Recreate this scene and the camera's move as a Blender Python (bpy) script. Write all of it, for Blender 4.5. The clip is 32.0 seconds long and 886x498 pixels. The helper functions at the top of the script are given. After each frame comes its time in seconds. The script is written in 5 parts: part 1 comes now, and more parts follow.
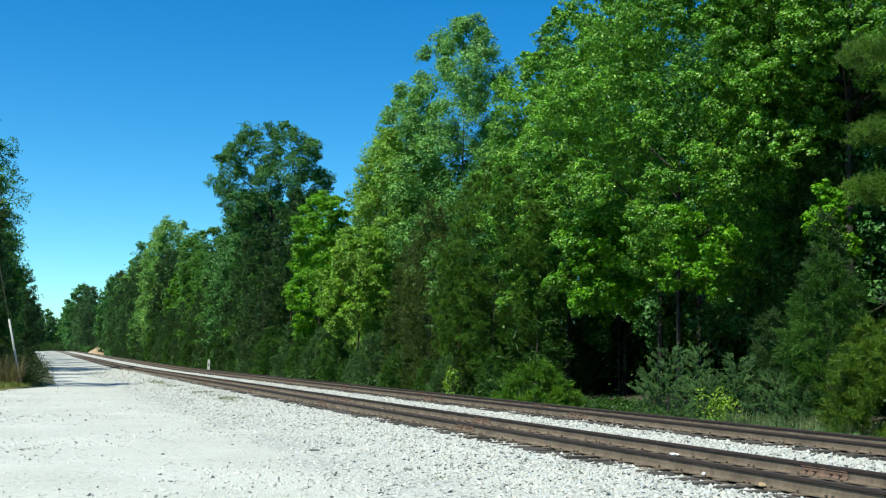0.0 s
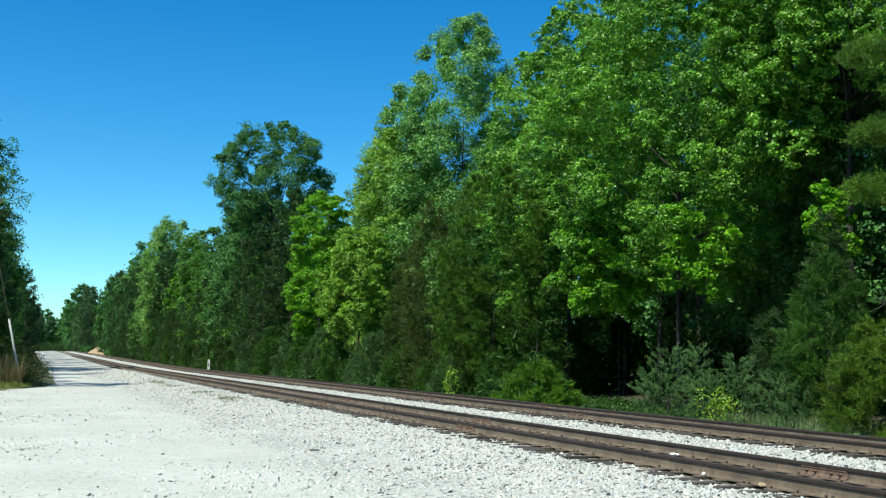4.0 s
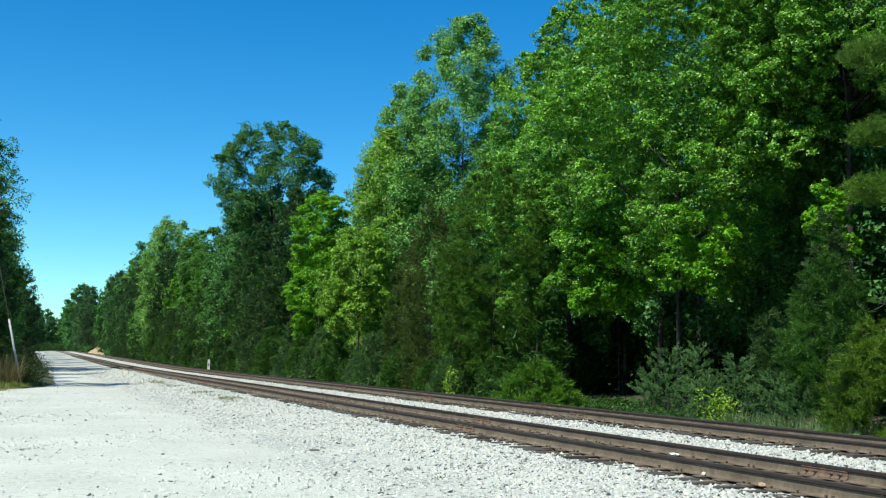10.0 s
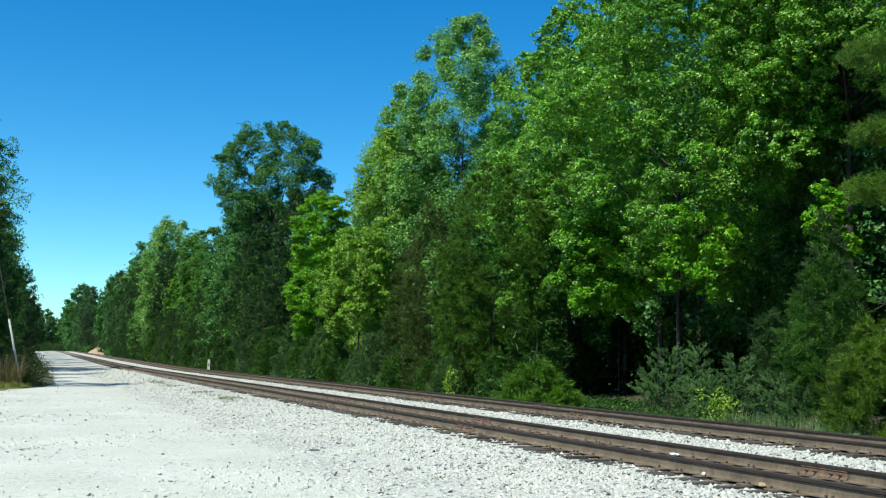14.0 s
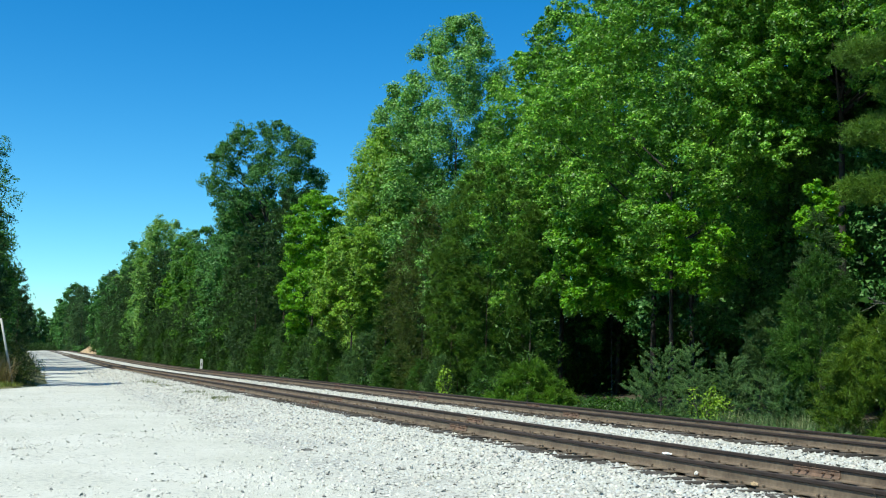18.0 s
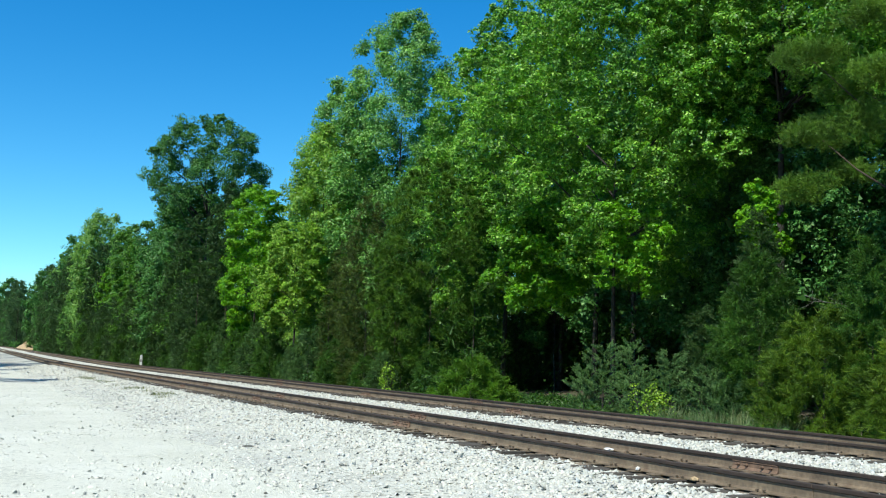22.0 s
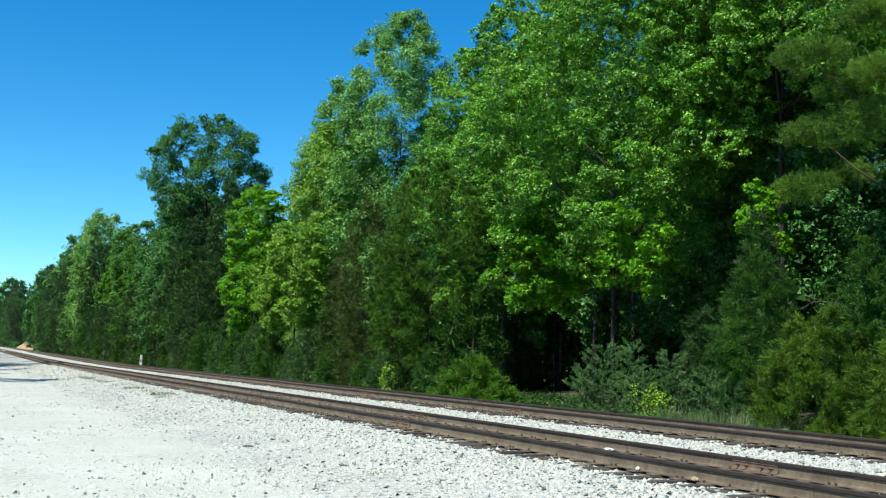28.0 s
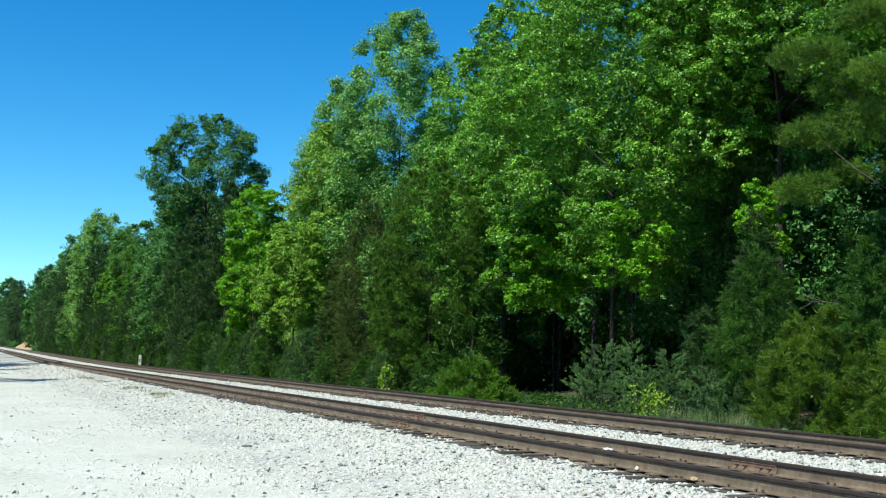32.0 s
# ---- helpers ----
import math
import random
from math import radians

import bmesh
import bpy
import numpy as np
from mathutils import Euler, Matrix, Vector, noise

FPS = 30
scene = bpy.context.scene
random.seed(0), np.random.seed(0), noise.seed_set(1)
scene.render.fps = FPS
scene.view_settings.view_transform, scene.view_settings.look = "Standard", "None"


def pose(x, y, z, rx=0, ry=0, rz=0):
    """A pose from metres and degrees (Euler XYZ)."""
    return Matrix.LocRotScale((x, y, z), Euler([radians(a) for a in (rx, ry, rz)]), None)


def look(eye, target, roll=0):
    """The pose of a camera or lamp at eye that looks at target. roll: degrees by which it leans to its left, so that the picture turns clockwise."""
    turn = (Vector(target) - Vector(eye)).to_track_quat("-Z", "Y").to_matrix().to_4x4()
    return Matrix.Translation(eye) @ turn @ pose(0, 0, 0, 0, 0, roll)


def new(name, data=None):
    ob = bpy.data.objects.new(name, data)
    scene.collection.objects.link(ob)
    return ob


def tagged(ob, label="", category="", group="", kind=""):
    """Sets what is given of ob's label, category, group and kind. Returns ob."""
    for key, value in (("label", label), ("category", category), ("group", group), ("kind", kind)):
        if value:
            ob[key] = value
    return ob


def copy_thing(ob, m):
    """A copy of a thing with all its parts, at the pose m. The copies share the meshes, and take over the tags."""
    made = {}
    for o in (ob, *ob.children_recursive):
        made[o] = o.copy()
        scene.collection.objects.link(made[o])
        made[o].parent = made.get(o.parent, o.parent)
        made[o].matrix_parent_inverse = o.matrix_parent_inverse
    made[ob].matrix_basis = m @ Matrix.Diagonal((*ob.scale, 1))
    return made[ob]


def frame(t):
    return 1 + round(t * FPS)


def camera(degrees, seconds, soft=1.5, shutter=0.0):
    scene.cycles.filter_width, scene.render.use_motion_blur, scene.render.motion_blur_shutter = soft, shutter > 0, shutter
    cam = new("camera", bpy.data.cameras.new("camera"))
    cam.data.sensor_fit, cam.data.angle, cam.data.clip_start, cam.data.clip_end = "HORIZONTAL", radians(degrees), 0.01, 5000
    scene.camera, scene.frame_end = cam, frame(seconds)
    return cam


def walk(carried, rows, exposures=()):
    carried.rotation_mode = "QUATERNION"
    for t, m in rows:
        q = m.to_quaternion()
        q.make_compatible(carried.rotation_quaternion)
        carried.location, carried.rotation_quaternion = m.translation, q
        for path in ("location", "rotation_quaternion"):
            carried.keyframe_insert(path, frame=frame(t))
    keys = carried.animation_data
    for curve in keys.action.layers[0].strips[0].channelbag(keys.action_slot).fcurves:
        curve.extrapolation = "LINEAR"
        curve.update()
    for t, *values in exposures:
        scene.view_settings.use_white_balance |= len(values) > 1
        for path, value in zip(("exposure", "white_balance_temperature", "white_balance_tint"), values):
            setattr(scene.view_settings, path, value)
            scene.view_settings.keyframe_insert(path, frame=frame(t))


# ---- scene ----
cam = camera(44.0, 32.0, soft=1.15)


def cam_pose(w):
    """The camera at rest (w = 0), and nudged to the right (w = 1)."""
    yaw, pit, rol = radians(20.433 + 3.318 * w), radians(5.933 - 0.097 * w), 1.585 + 0.115 * w
    eye = Vector((0.018 * w, 0.069 * w, 1.707 - 0.016 * w))
    ahead = Vector((math.sin(yaw) * math.cos(pit), math.cos(yaw) * math.cos(pit), math.sin(pit)))
    return look(eye, eye + ahead, rol)


walk(cam, [(t, cam_pose(w)) for t, w in (
    (0.0, 0), (17.5, 0), (17.8, 0), (17.9, 0.01), (18.0, 0.11), (18.1, 0.60), (18.2, 0.81), (18.3, 0.85), (18.4, 0.88),
    (18.5, 0.868), (18.6, 0.86), (18.8, 0.91), (19.0, 0.992), (19.5, 1.017), (20.0, 1.0), (20.5, 1.0), (31.5, 1.0), (31.9, 1.0), (32.0, 1.015))], exposures=[(0.0, 0.27, 6500, -2), (17.8, 0.27, 6500, -2), (19.2, 0.34, 6500, -1), (32.0, 0.34, 6500, -1)])

# ---- light ----
SUN_EL, SUN_AZ = radians(54), radians(-114)
TO_SUN = Vector((math.sin(SUN_AZ) * math.cos(SUN_EL), math.cos(SUN_AZ) * math.cos(SUN_EL), math.sin(SUN_EL)))
world = bpy.data.worlds.new("sky")
scene.world = world
world.use_nodes = True
wn, wl = world.node_tree.nodes, world.node_tree.links
sky = wn.new("ShaderNodeTexSky")
sky.sky_type, sky.sun_disc, sky.sun_elevation, sky.sun_rotation = "NISHITA", False, SUN_EL, SUN_AZ
sky.altitude = 1200
sky.air_density, sky.dust_density, sky.ozone_density = 1.0, 0.1, 1.5
hue = wn.new("ShaderNodeHueSaturation")
hue.inputs["Saturation"].default_value = 1.45
wl.new(sky.outputs[0], hue.inputs["Color"])
tint = wn.new("ShaderNodeMix")
tint.data_type, tint.blend_type = "RGBA", "MULTIPLY"
tint.inputs[0].default_value, tint.inputs[7].default_value = 1.0, (0.66, 1.0, 1.10, 1)
wl.new(hue.outputs[0], tint.inputs[6])
wl.new(tint.outputs[2], wn["Background"].inputs[0])
wn["Background"].inputs[1].default_value = 0.13
lamp = bpy.data.lights.new("sun", "SUN")
lamp.energy, lamp.angle, lamp.color = 5.5, radians(0.53), (1.0, 0.95, 0.87)
sun = new("sun", lamp)
sun.matrix_world = look(TO_SUN * 200, (0, 0, 0))


# ---- materials ----
def nodes_of(name):
    m = bpy.data.materials.new(name)
    m.use_nodes = True
    return m, m.node_tree.nodes, m.node_tree.links, m.node_tree.nodes["Principled BSDF"]


def ramp(n, stops):
    r = n.new("ShaderNodeValToRGB")
    e = r.color_ramp.elements
    while len(e) < len(stops):
        e.new(0.5)
    for k, (p, c) in zip(e, stops):
        k.position, k.color = p, (*c, 1)
    return r


def noise_tex(n, l, scale, detail=4, vec=None, rough=0.55):
    t = n.new("ShaderNodeTexNoise")
    t.inputs["Scale"].default_value, t.inputs["Detail"].default_value, t.inputs["Roughness"].default_value = scale, detail, rough
    if vec:
        l.new(vec, t.inputs["Vector"])
    return t


def mixer(n, l, a, b, fac, blend="MIX"):
    m = n.new("ShaderNodeMix")
    m.data_type, m.blend_type = "RGBA", blend
    for s, v in ((0, fac), (6, a), (7, b)):
        if isinstance(v, bpy.types.NodeSocket):
            l.new(v, m.inputs[s])
        else:
            m.inputs[s].default_value = v if s == 0 else (*v, 1)
    return m.outputs[2]


def bumped(n, l, b, height, strength, distance):
    k = n.new("ShaderNodeBump")
    k.inputs["Strength"].default_value, k.inputs["Distance"].default_value = strength, distance
    l.new(height, k.inputs["Height"])
    l.new(k.outputs[0], b.inputs["Normal"])


def rough_mat(name, dark, light, scale, rough=0.8, metal=0.0, bump=0.3, dist=0.01, fine=None, spot=None):
    """Two tones mixed by coarse noise, fine grain over them, and relief."""
    m, n, l, b = nodes_of(name)
    co = n.new("ShaderNodeTexCoord").outputs["Object"]
    big, small = noise_tex(n, l, scale, 5, co), noise_tex(n, l, scale * (fine or 9), 4, co)
    c = ramp(n, [(0.3, dark), (0.7, light)])
    l.new(big.outputs[0], c.inputs[0])
    g = ramp(n, [(0.3, (0.7, 0.7, 0.7)), (0.7, (1.15, 1.15, 1.15))])
    l.new(small.outputs[0], g.inputs[0])
    col = mixer(n, l, c.outputs[0], g.outputs[0], 1.0, "MULTIPLY")
    if spot:
        s = ramp(n, [(0.55, (0, 0, 0)), (0.68, (1, 1, 1))])
        l.new(noise_tex(n, l, scale * 2.7, 6, co).outputs[0], s.inputs[0])
        col = mixer(n, l, col, spot, s.outputs[0])
    l.new(col, b.inputs["Base Color"])
    b.inputs["Roughness"].default_value, b.inputs["Metallic"].default_value = rough, metal
    bumped(n, l, b, small.outputs[0], bump, dist)
    return m


def leaf_mat(name, dark, light, through_=0.4, tip=None, gloss=0.35):
    """Leaves: each its own tone; light comes through the blade."""
    m, n, l, b = nodes_of(name)
    rnd = n.new("ShaderNodeNewGeometry").outputs["Random Per Island"]
    stops = [(0.0, dark), (0.75, light)] + ([(1.0, tip)] if tip else [])
    c = ramp(n, stops)
    l.new(rnd, c.inputs[0])
    co = n.new("ShaderNodeTexCoord").outputs["Object"]
    patch = ramp(n, [(0.3, (0.75, 0.78, 0.7)), (0.7, (1.2, 1.12, 1.0))])
    l.new(noise_tex(n, l, 0.35, 2, co).outputs[0], patch.inputs[0])
    col = mixer(n, l, c.outputs[0], patch.outputs[0], 1.0, "MULTIPLY")
    clump = ramp(n, [(0.35, (0.68, 0.72, 0.7)), (0.65, (1.25, 1.2, 1.1))])
    l.new(noise_tex(n, l, 1.5, 1, co).outputs[0], clump.inputs[0])
    col = mixer(n, l, col, clump.outputs[0], 1.0, "MULTIPLY")
    l.new(col, b.inputs["Base Color"])
    b.inputs["Roughness"].default_value = 0.5
    b.inputs["Specular IOR Level"].default_value = gloss
    t = n.new("ShaderNodeBsdfTranslucent")
    warm = mixer(n, l, col, (1.25, 1.3, 0.55), 1.0, "MULTIPLY")
    l.new(warm, t.inputs["Color"])
    mx = n.new("ShaderNodeMixShader")
    mx.inputs[0].default_value = through_ * 0.6
    l.new(b.outputs[0], mx.inputs[1])
    l.new(t.outputs[0], mx.inputs[2])
    l.new(mx.outputs[0], n["Material Output"].inputs["Surface"])
    return m


def gravel_mat(name, stops, scale, joint, dust=None, grime=None, shade_speck=None):
    """Crushed stone: cells of their own tone with dark joints, and dust or grime in patches."""
    m, n, l, b = nodes_of(name)
    co = n.new("ShaderNodeTexCoord").outputs["Object"]
    v = n.new("ShaderNodeTexVoronoi")
    v.inputs["Scale"].default_value = scale
    l.new(co, v.inputs["Vector"])
    e = n.new("ShaderNodeTexVoronoi")
    e.feature = "DISTANCE_TO_EDGE"
    e.inputs["Scale"].default_value = scale
    l.new(co, e.inputs["Vector"])
    sep = n.new("ShaderNodeSeparateColor")
    l.new(v.outputs["Color"], sep.inputs[0])
    c = ramp(n, stops)
    l.new(sep.outputs[0], c.inputs[0])
    j = ramp(n, [(0.0, joint), (0.10, (1, 1, 1))])
    l.new(e.outputs["Distance"], j.inputs[0])
    col = mixer(n, l, c.outputs[0], j.outputs[0], 1.0, "MULTIPLY")
    big = noise_tex(n, l, 0.35, 5, co)
    if dust:
        d = ramp(n, [(0.38, (0, 0, 0)), (0.62, (1, 1, 1))])
        l.new(big.outputs[0], d.inputs[0])
        col = mixer(n, l, col, dust, d.outputs[0])
    if grime:
        d = ramp(n, [(0.5, (0, 0, 0)), (0.75, (1, 1, 1))])
        l.new(noise_tex(n, l, 0.9, 5, co).outputs[0], d.inputs[0])
        col = mixer(n, l, col, grime, d.outputs[0])
    if shade_speck:                                            # painted flecks of shadow beneath stones, thick in some places
        d = ramp(n, [(0.585, (0, 0, 0)), (0.66, (1, 1, 1))])
        fleck, where = noise_tex(n, l, 11, 3, co), noise_tex(n, l, 0.5, 3, co)
        add = n.new("ShaderNodeMath")
        add.operation = "MULTIPLY_ADD"
        l.new(where.outputs[0], add.inputs[0])
        add.inputs[1].default_value = 0.35
        off = n.new("ShaderNodeMath")
        off.operation = "SUBTRACT"
        l.new(fleck.outputs[0], off.inputs[0])
        off.inputs[1].default_value = 0.16
        l.new(off.outputs[0], add.inputs[2])
        l.new(add.outputs[0], d.inputs[0])
        col = mixer(n, l, col, shade_speck, d.outputs[0])
    l.new(col, b.inputs["Base Color"])
    b.inputs["Roughness"].default_value = 0.9
    h = n.new("ShaderNodeMath")
    h.operation = "ADD"
    l.new(e.outputs["Distance"], h.inputs[0])
    l.new(sep.outputs[1], h.inputs[1])
    bumped(n, l, b, h.outputs[0], 0.8, 0.02)
    return m


STONE = [(0.0, (0.243, 0.243, 0.227)), (0.05, (0.360, 0.360, 0.331)), (0.3, (0.450, 0.450, 0.406)), (0.55, (0.513, 0.486, 0.435)), (0.75, (0.558, 0.558, 0.501)), (0.9, (0.450, 0.477, 0.473)), (1.0, (0.522, 0.468, 0.425))]
M_BALLAST = gravel_mat("ballast_bed", STONE, 19, (0.62, 0.61, 0.57), dust=(0.50, 0.49, 0.43), shade_speck=(0.22, 0.22, 0.19))
M_ROAD = gravel_mat("gravel_road", [(0.0, (0.470, 0.465, 0.400)), (0.5, (0.545, 0.542, 0.468)), (1.0, (0.600, 0.592, 0.520))], 31, (0.80, 0.79, 0.76), dust=(0.585, 0.575, 0.510), shade_speck=(0.42, 0.42, 0.37))
M_SOIL = rough_mat("forest_soil", (0.035, 0.028, 0.018), (0.10, 0.075, 0.045), 0.8, 0.95, bump=0.6, dist=0.05, spot=(0.05, 0.07, 0.025))
M_GRASSY = rough_mat("grassy_soil", (0.10, 0.11, 0.035), (0.22, 0.20, 0.08), 0.6, 0.95, bump=0.6, dist=0.04)
M_CLAY = rough_mat("tan_clay", (0.28, 0.19, 0.10), (0.50, 0.37, 0.22), 0.5, 0.95, bump=0.8, dist=0.15)
M_RUST = rough_mat("rusty_rail_steel", (0.098, 0.070, 0.046), (0.185, 0.138, 0.092), 2.2, 0.8, bump=0.25, dist=0.004, spot=(0.110, 0.074, 0.048))
M_HEAD = rough_mat("rail_head_steel", (0.020, 0.012, 0.009), (0.038, 0.023, 0.017), 3.0, 0.85, 0.0, bump=0.15, dist=0.002)
M_RUN = rough_mat("running_surface", (0.032, 0.023, 0.018), (0.060, 0.045, 0.036), 3.0, 0.7, 0.0, bump=0.1, dist=0.001)
M_STAIN = rough_mat("rust_stained_fines", (0.10, 0.075, 0.05), (0.24, 0.19, 0.14), 3.0, 0.95, bump=0.6, dist=0.01, spot=(0.38, 0.36, 0.30))
M_BAR = rough_mat("rusted_joint_bar", (0.10, 0.062, 0.042), (0.19, 0.115, 0.075), 9, 0.85, bump=0.4, dist=0.004)
M_TIE = rough_mat("creosoted_tie_wood", (0.030, 0.024, 0.019), (0.10, 0.085, 0.07), 3.5, 0.9, bump=0.7, dist=0.01, fine=14)
M_BARK = rough_mat("grey_bark", (0.018, 0.015, 0.012), (0.052, 0.045, 0.037), 4, 0.95, bump=0.8, dist=0.02)
M_PINEBARK = rough_mat("pine_bark", (0.030, 0.020, 0.014), (0.08, 0.055, 0.04), 5, 0.95, bump=0.8, dist=0.02)
M_POLE = rough_mat("weathered_pole", (0.09, 0.075, 0.06), (0.18, 0.15, 0.12), 5, 0.9, bump=0.4, dist=0.01)
M_DEADWOOD = rough_mat("bleached_deadwood", (0.10, 0.09, 0.075), (0.22, 0.20, 0.17), 8, 0.9, bump=0.3, dist=0.004)
M_WHITE = rough_mat("white_paint", (0.62, 0.62, 0.60), (0.80, 0.80, 0.78), 6, 0.6, bump=0.1, dist=0.002)
M_GUARD = rough_mat("dull_white_plastic", (0.33, 0.33, 0.31), (0.46, 0.46, 0.43), 6, 0.5, bump=0.1, dist=0.002)
M_DRYGRASS = leaf_mat("dry_grass", (0.11, 0.085, 0.045), (0.27, 0.22, 0.13), 0.25)
M_PALEGRASS = leaf_mat("pale_grass", (0.10, 0.14, 0.06), (0.26, 0.30, 0.16), 0.25)
M_GREENGRASS = leaf_mat("green_grass", (0.08, 0.12, 0.02), (0.20, 0.24, 0.06), 0.3)
M_WEED = leaf_mat("roadside_weed", (0.06, 0.09, 0.02), (0.14, 0.17, 0.05), 0.3)
# last gum tone is extra pale, painting highlights onto some leaves
L_GUM = leaf_mat("gum_leaf", (0.048, 0.150, 0.011), (0.145, 0.368, 0.028), 0.45, (0.350, 0.570, 0.110), 0.45)
L_POPLAR = leaf_mat("poplar_leaf", (0.080, 0.225, 0.048), (0.180, 0.395, 0.098), 0.45, (0.290, 0.480, 0.170), 0.5)
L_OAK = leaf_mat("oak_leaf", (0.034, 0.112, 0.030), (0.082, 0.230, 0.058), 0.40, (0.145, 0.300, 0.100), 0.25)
L_SPRING = leaf_mat("spring_maple_leaf", (0.070, 0.210, 0.004), (0.140, 0.370, 0.008), 0.50, (0.24, 0.45, 0.02))
L_BRIGHT = leaf_mat("maple_leaf", (0.055, 0.175, 0.003), (0.112, 0.315, 0.006), 0.48, (0.205, 0.41, 0.02))
L_OLIVE = leaf_mat("catkin_leaf", (0.085, 0.210, 0.012), (0.190, 0.370, 0.032), 0.42, (0.31, 0.44, 0.08))
L_PINE = leaf_mat("pine_needle", (0.024, 0.064, 0.018), (0.042, 0.098, 0.026), 0.3, (0.062, 0.122, 0.034), 0.25)
L_CEDAR = leaf_mat("cedar_spray", (0.024, 0.078, 0.010), (0.050, 0.130, 0.017), 0.3, (0.088, 0.168, 0.028), 0.2)
L_CEDARB = leaf_mat("olive_cedar_spray", (0.045, 0.100, 0.009), (0.086, 0.164, 0.015), 0.34, (0.150, 0.225, 0.028), 0.2)
L_BLUE = leaf_mat("blue_green_spray", (0.050, 0.120, 0.040), (0.115, 0.225, 0.082), 0.32, (0.195, 0.300, 0.130), 0.25)
# bush green, dark enough to stand in for shade in the hollow
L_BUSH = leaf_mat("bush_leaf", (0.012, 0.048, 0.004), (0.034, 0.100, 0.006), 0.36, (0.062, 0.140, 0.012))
L_FERN = leaf_mat("fresh_cedar_spray", (0.052, 0.140, 0.012), (0.100, 0.225, 0.020), 0.32, (0.150, 0.270, 0.035), 0.2)
# lighter and bluer than the pine: distance haze put into the colour
L_FARPINE = leaf_mat("haze_tinted_pine_needle", (0.040, 0.095, 0.040), (0.066, 0.135, 0.056), 0.3, (0.090, 0.165, 0.070), 0.2)
L_GREYC = leaf_mat("grey_cedar_spray", (0.036, 0.088, 0.025), (0.068, 0.146, 0.044), 0.3, (0.120, 0.200, 0.078), 0.2)
# cedar green with the shade of the woods put into the colour
L_CEDARSHADE = leaf_mat("shaded_cedar_spray", (0.024, 0.060, 0.016), (0.046, 0.100, 0.030), 0.3, (0.085, 0.145, 0.050), 0.2)
L_SEEDED = leaf_mat("seeded_poplar_leaf", (0.110, 0.250, 0.030), (0.220, 0.405, 0.056), 0.45, (0.33, 0.46, 0.11), 0.35)
L_CEDARBR = leaf_mat("brownish_cedar_spray", (0.036, 0.066, 0.012), (0.066, 0.104, 0.020), 0.3, (0.115, 0.145, 0.036), 0.2)
L_OLIVEPINE = leaf_mat("olive_pine_needle", (0.040, 0.106, 0.010), (0.074, 0.166, 0.017), 0.32, (0.118, 0.205, 0.030), 0.2)
L_NEARPINE = leaf_mat("long_pine_needle", (0.060, 0.135, 0.018), (0.100, 0.205, 0.028), 0.36, (0.140, 0.240, 0.042), 0.2)
L_MIDOAK = leaf_mat("green_oak_leaf", (0.036, 0.120, 0.012), (0.090, 0.245, 0.026), 0.42, (0.160, 0.310, 0.050), 0.35)
L_SPRINGFAR = leaf_mat("fresh_maple_leaf", (0.060, 0.180, 0.006), (0.120, 0.310, 0.012), 0.46, (0.20, 0.38, 0.03))
L_PALE = leaf_mat("pale_poplar_leaf", (0.110, 0.250, 0.055), (0.210, 0.400, 0.100), 0.45, (0.28, 0.46, 0.14))
L_YELLOW = leaf_mat("young_leaf", (0.130, 0.260, 0.012), (0.235, 0.400, 0.030), 0.45, (0.32, 0.46, 0.06))


def stone_mat(name, stops):
    m, n, l, b = nodes_of(name)
    c = ramp(n, stops)
    l.new(n.new("ShaderNodeNewGeometry").outputs["Random Per Island"], c.inputs[0])
    co = n.new("ShaderNodeTexCoord").outputs["Object"]
    g = ramp(n, [(0.3, (0.82, 0.81, 0.79)), (0.7, (1.06, 1.06, 1.05))])
    t = noise_tex(n, l, 45, 4, co)
    l.new(t.outputs[0], g.inputs[0])
    l.new(mixer(n, l, c.outputs[0], g.outputs[0], 1.0, "MULTIPLY"), b.inputs["Base Color"])
    b.inputs["Roughness"].default_value = 0.85
    bumped(n, l, b, t.outputs[0], 0.4, 0.004)
    return m


M_STONE = stone_mat("crushed_limestone", STONE)
M_ROADSTONE = stone_mat("pale_road_stone", [(0.0, (0.36, 0.36, 0.335)), (0.12, (0.45, 0.45, 0.41)), (0.5, (0.54, 0.53, 0.475)), (1.0, (0.60, 0.59, 0.54))])
M_PEBBLE = stone_mat("road_pebble", [(0.0, (0.33, 0.33, 0.305)), (0.15, (0.43, 0.42, 0.385)), (1.0, (0.56, 0.55, 0.51))])
M_DARKSTONE = rough_mat("dark_stone", (0.06, 0.06, 0.055), (0.15, 0.145, 0.13), 12, 0.9)
M_LITTER = rough_mat("pale_litter", (0.6, 0.56, 0.5), (0.75, 0.72, 0.68), 14, 0.8)


# ---- mesh helpers ----
def fast_mesh(name, verts, faces, mat):
    """A mesh from arrays: verts (n, 3), faces (m, 3 or 4)."""
    me = bpy.data.meshes.new(name)
    verts, faces = np.asarray(verts, np.float32), np.asarray(faces, np.int32)
    k = faces.shape[1]
    me.vertices.add(len(verts))
    me.vertices.foreach_set("co", verts.ravel())
    me.loops.add(faces.size)
    me.loops.foreach_set("vertex_index", faces.ravel())
    me.polygons.add(len(faces))
    me.polygons.foreach_set("loop_start", np.arange(0, faces.size, k, dtype=np.int32))
    me.materials.append(mat)
    me.update(calc_edges=True)
    return me


def thing(name, label, category, place=None, group="", kind=""):
    ob = new(name)
    ob.empty_display_size = 0.2
    if place is not None:
        ob.matrix_basis = place
    return tagged(ob, label, category, group, kind)


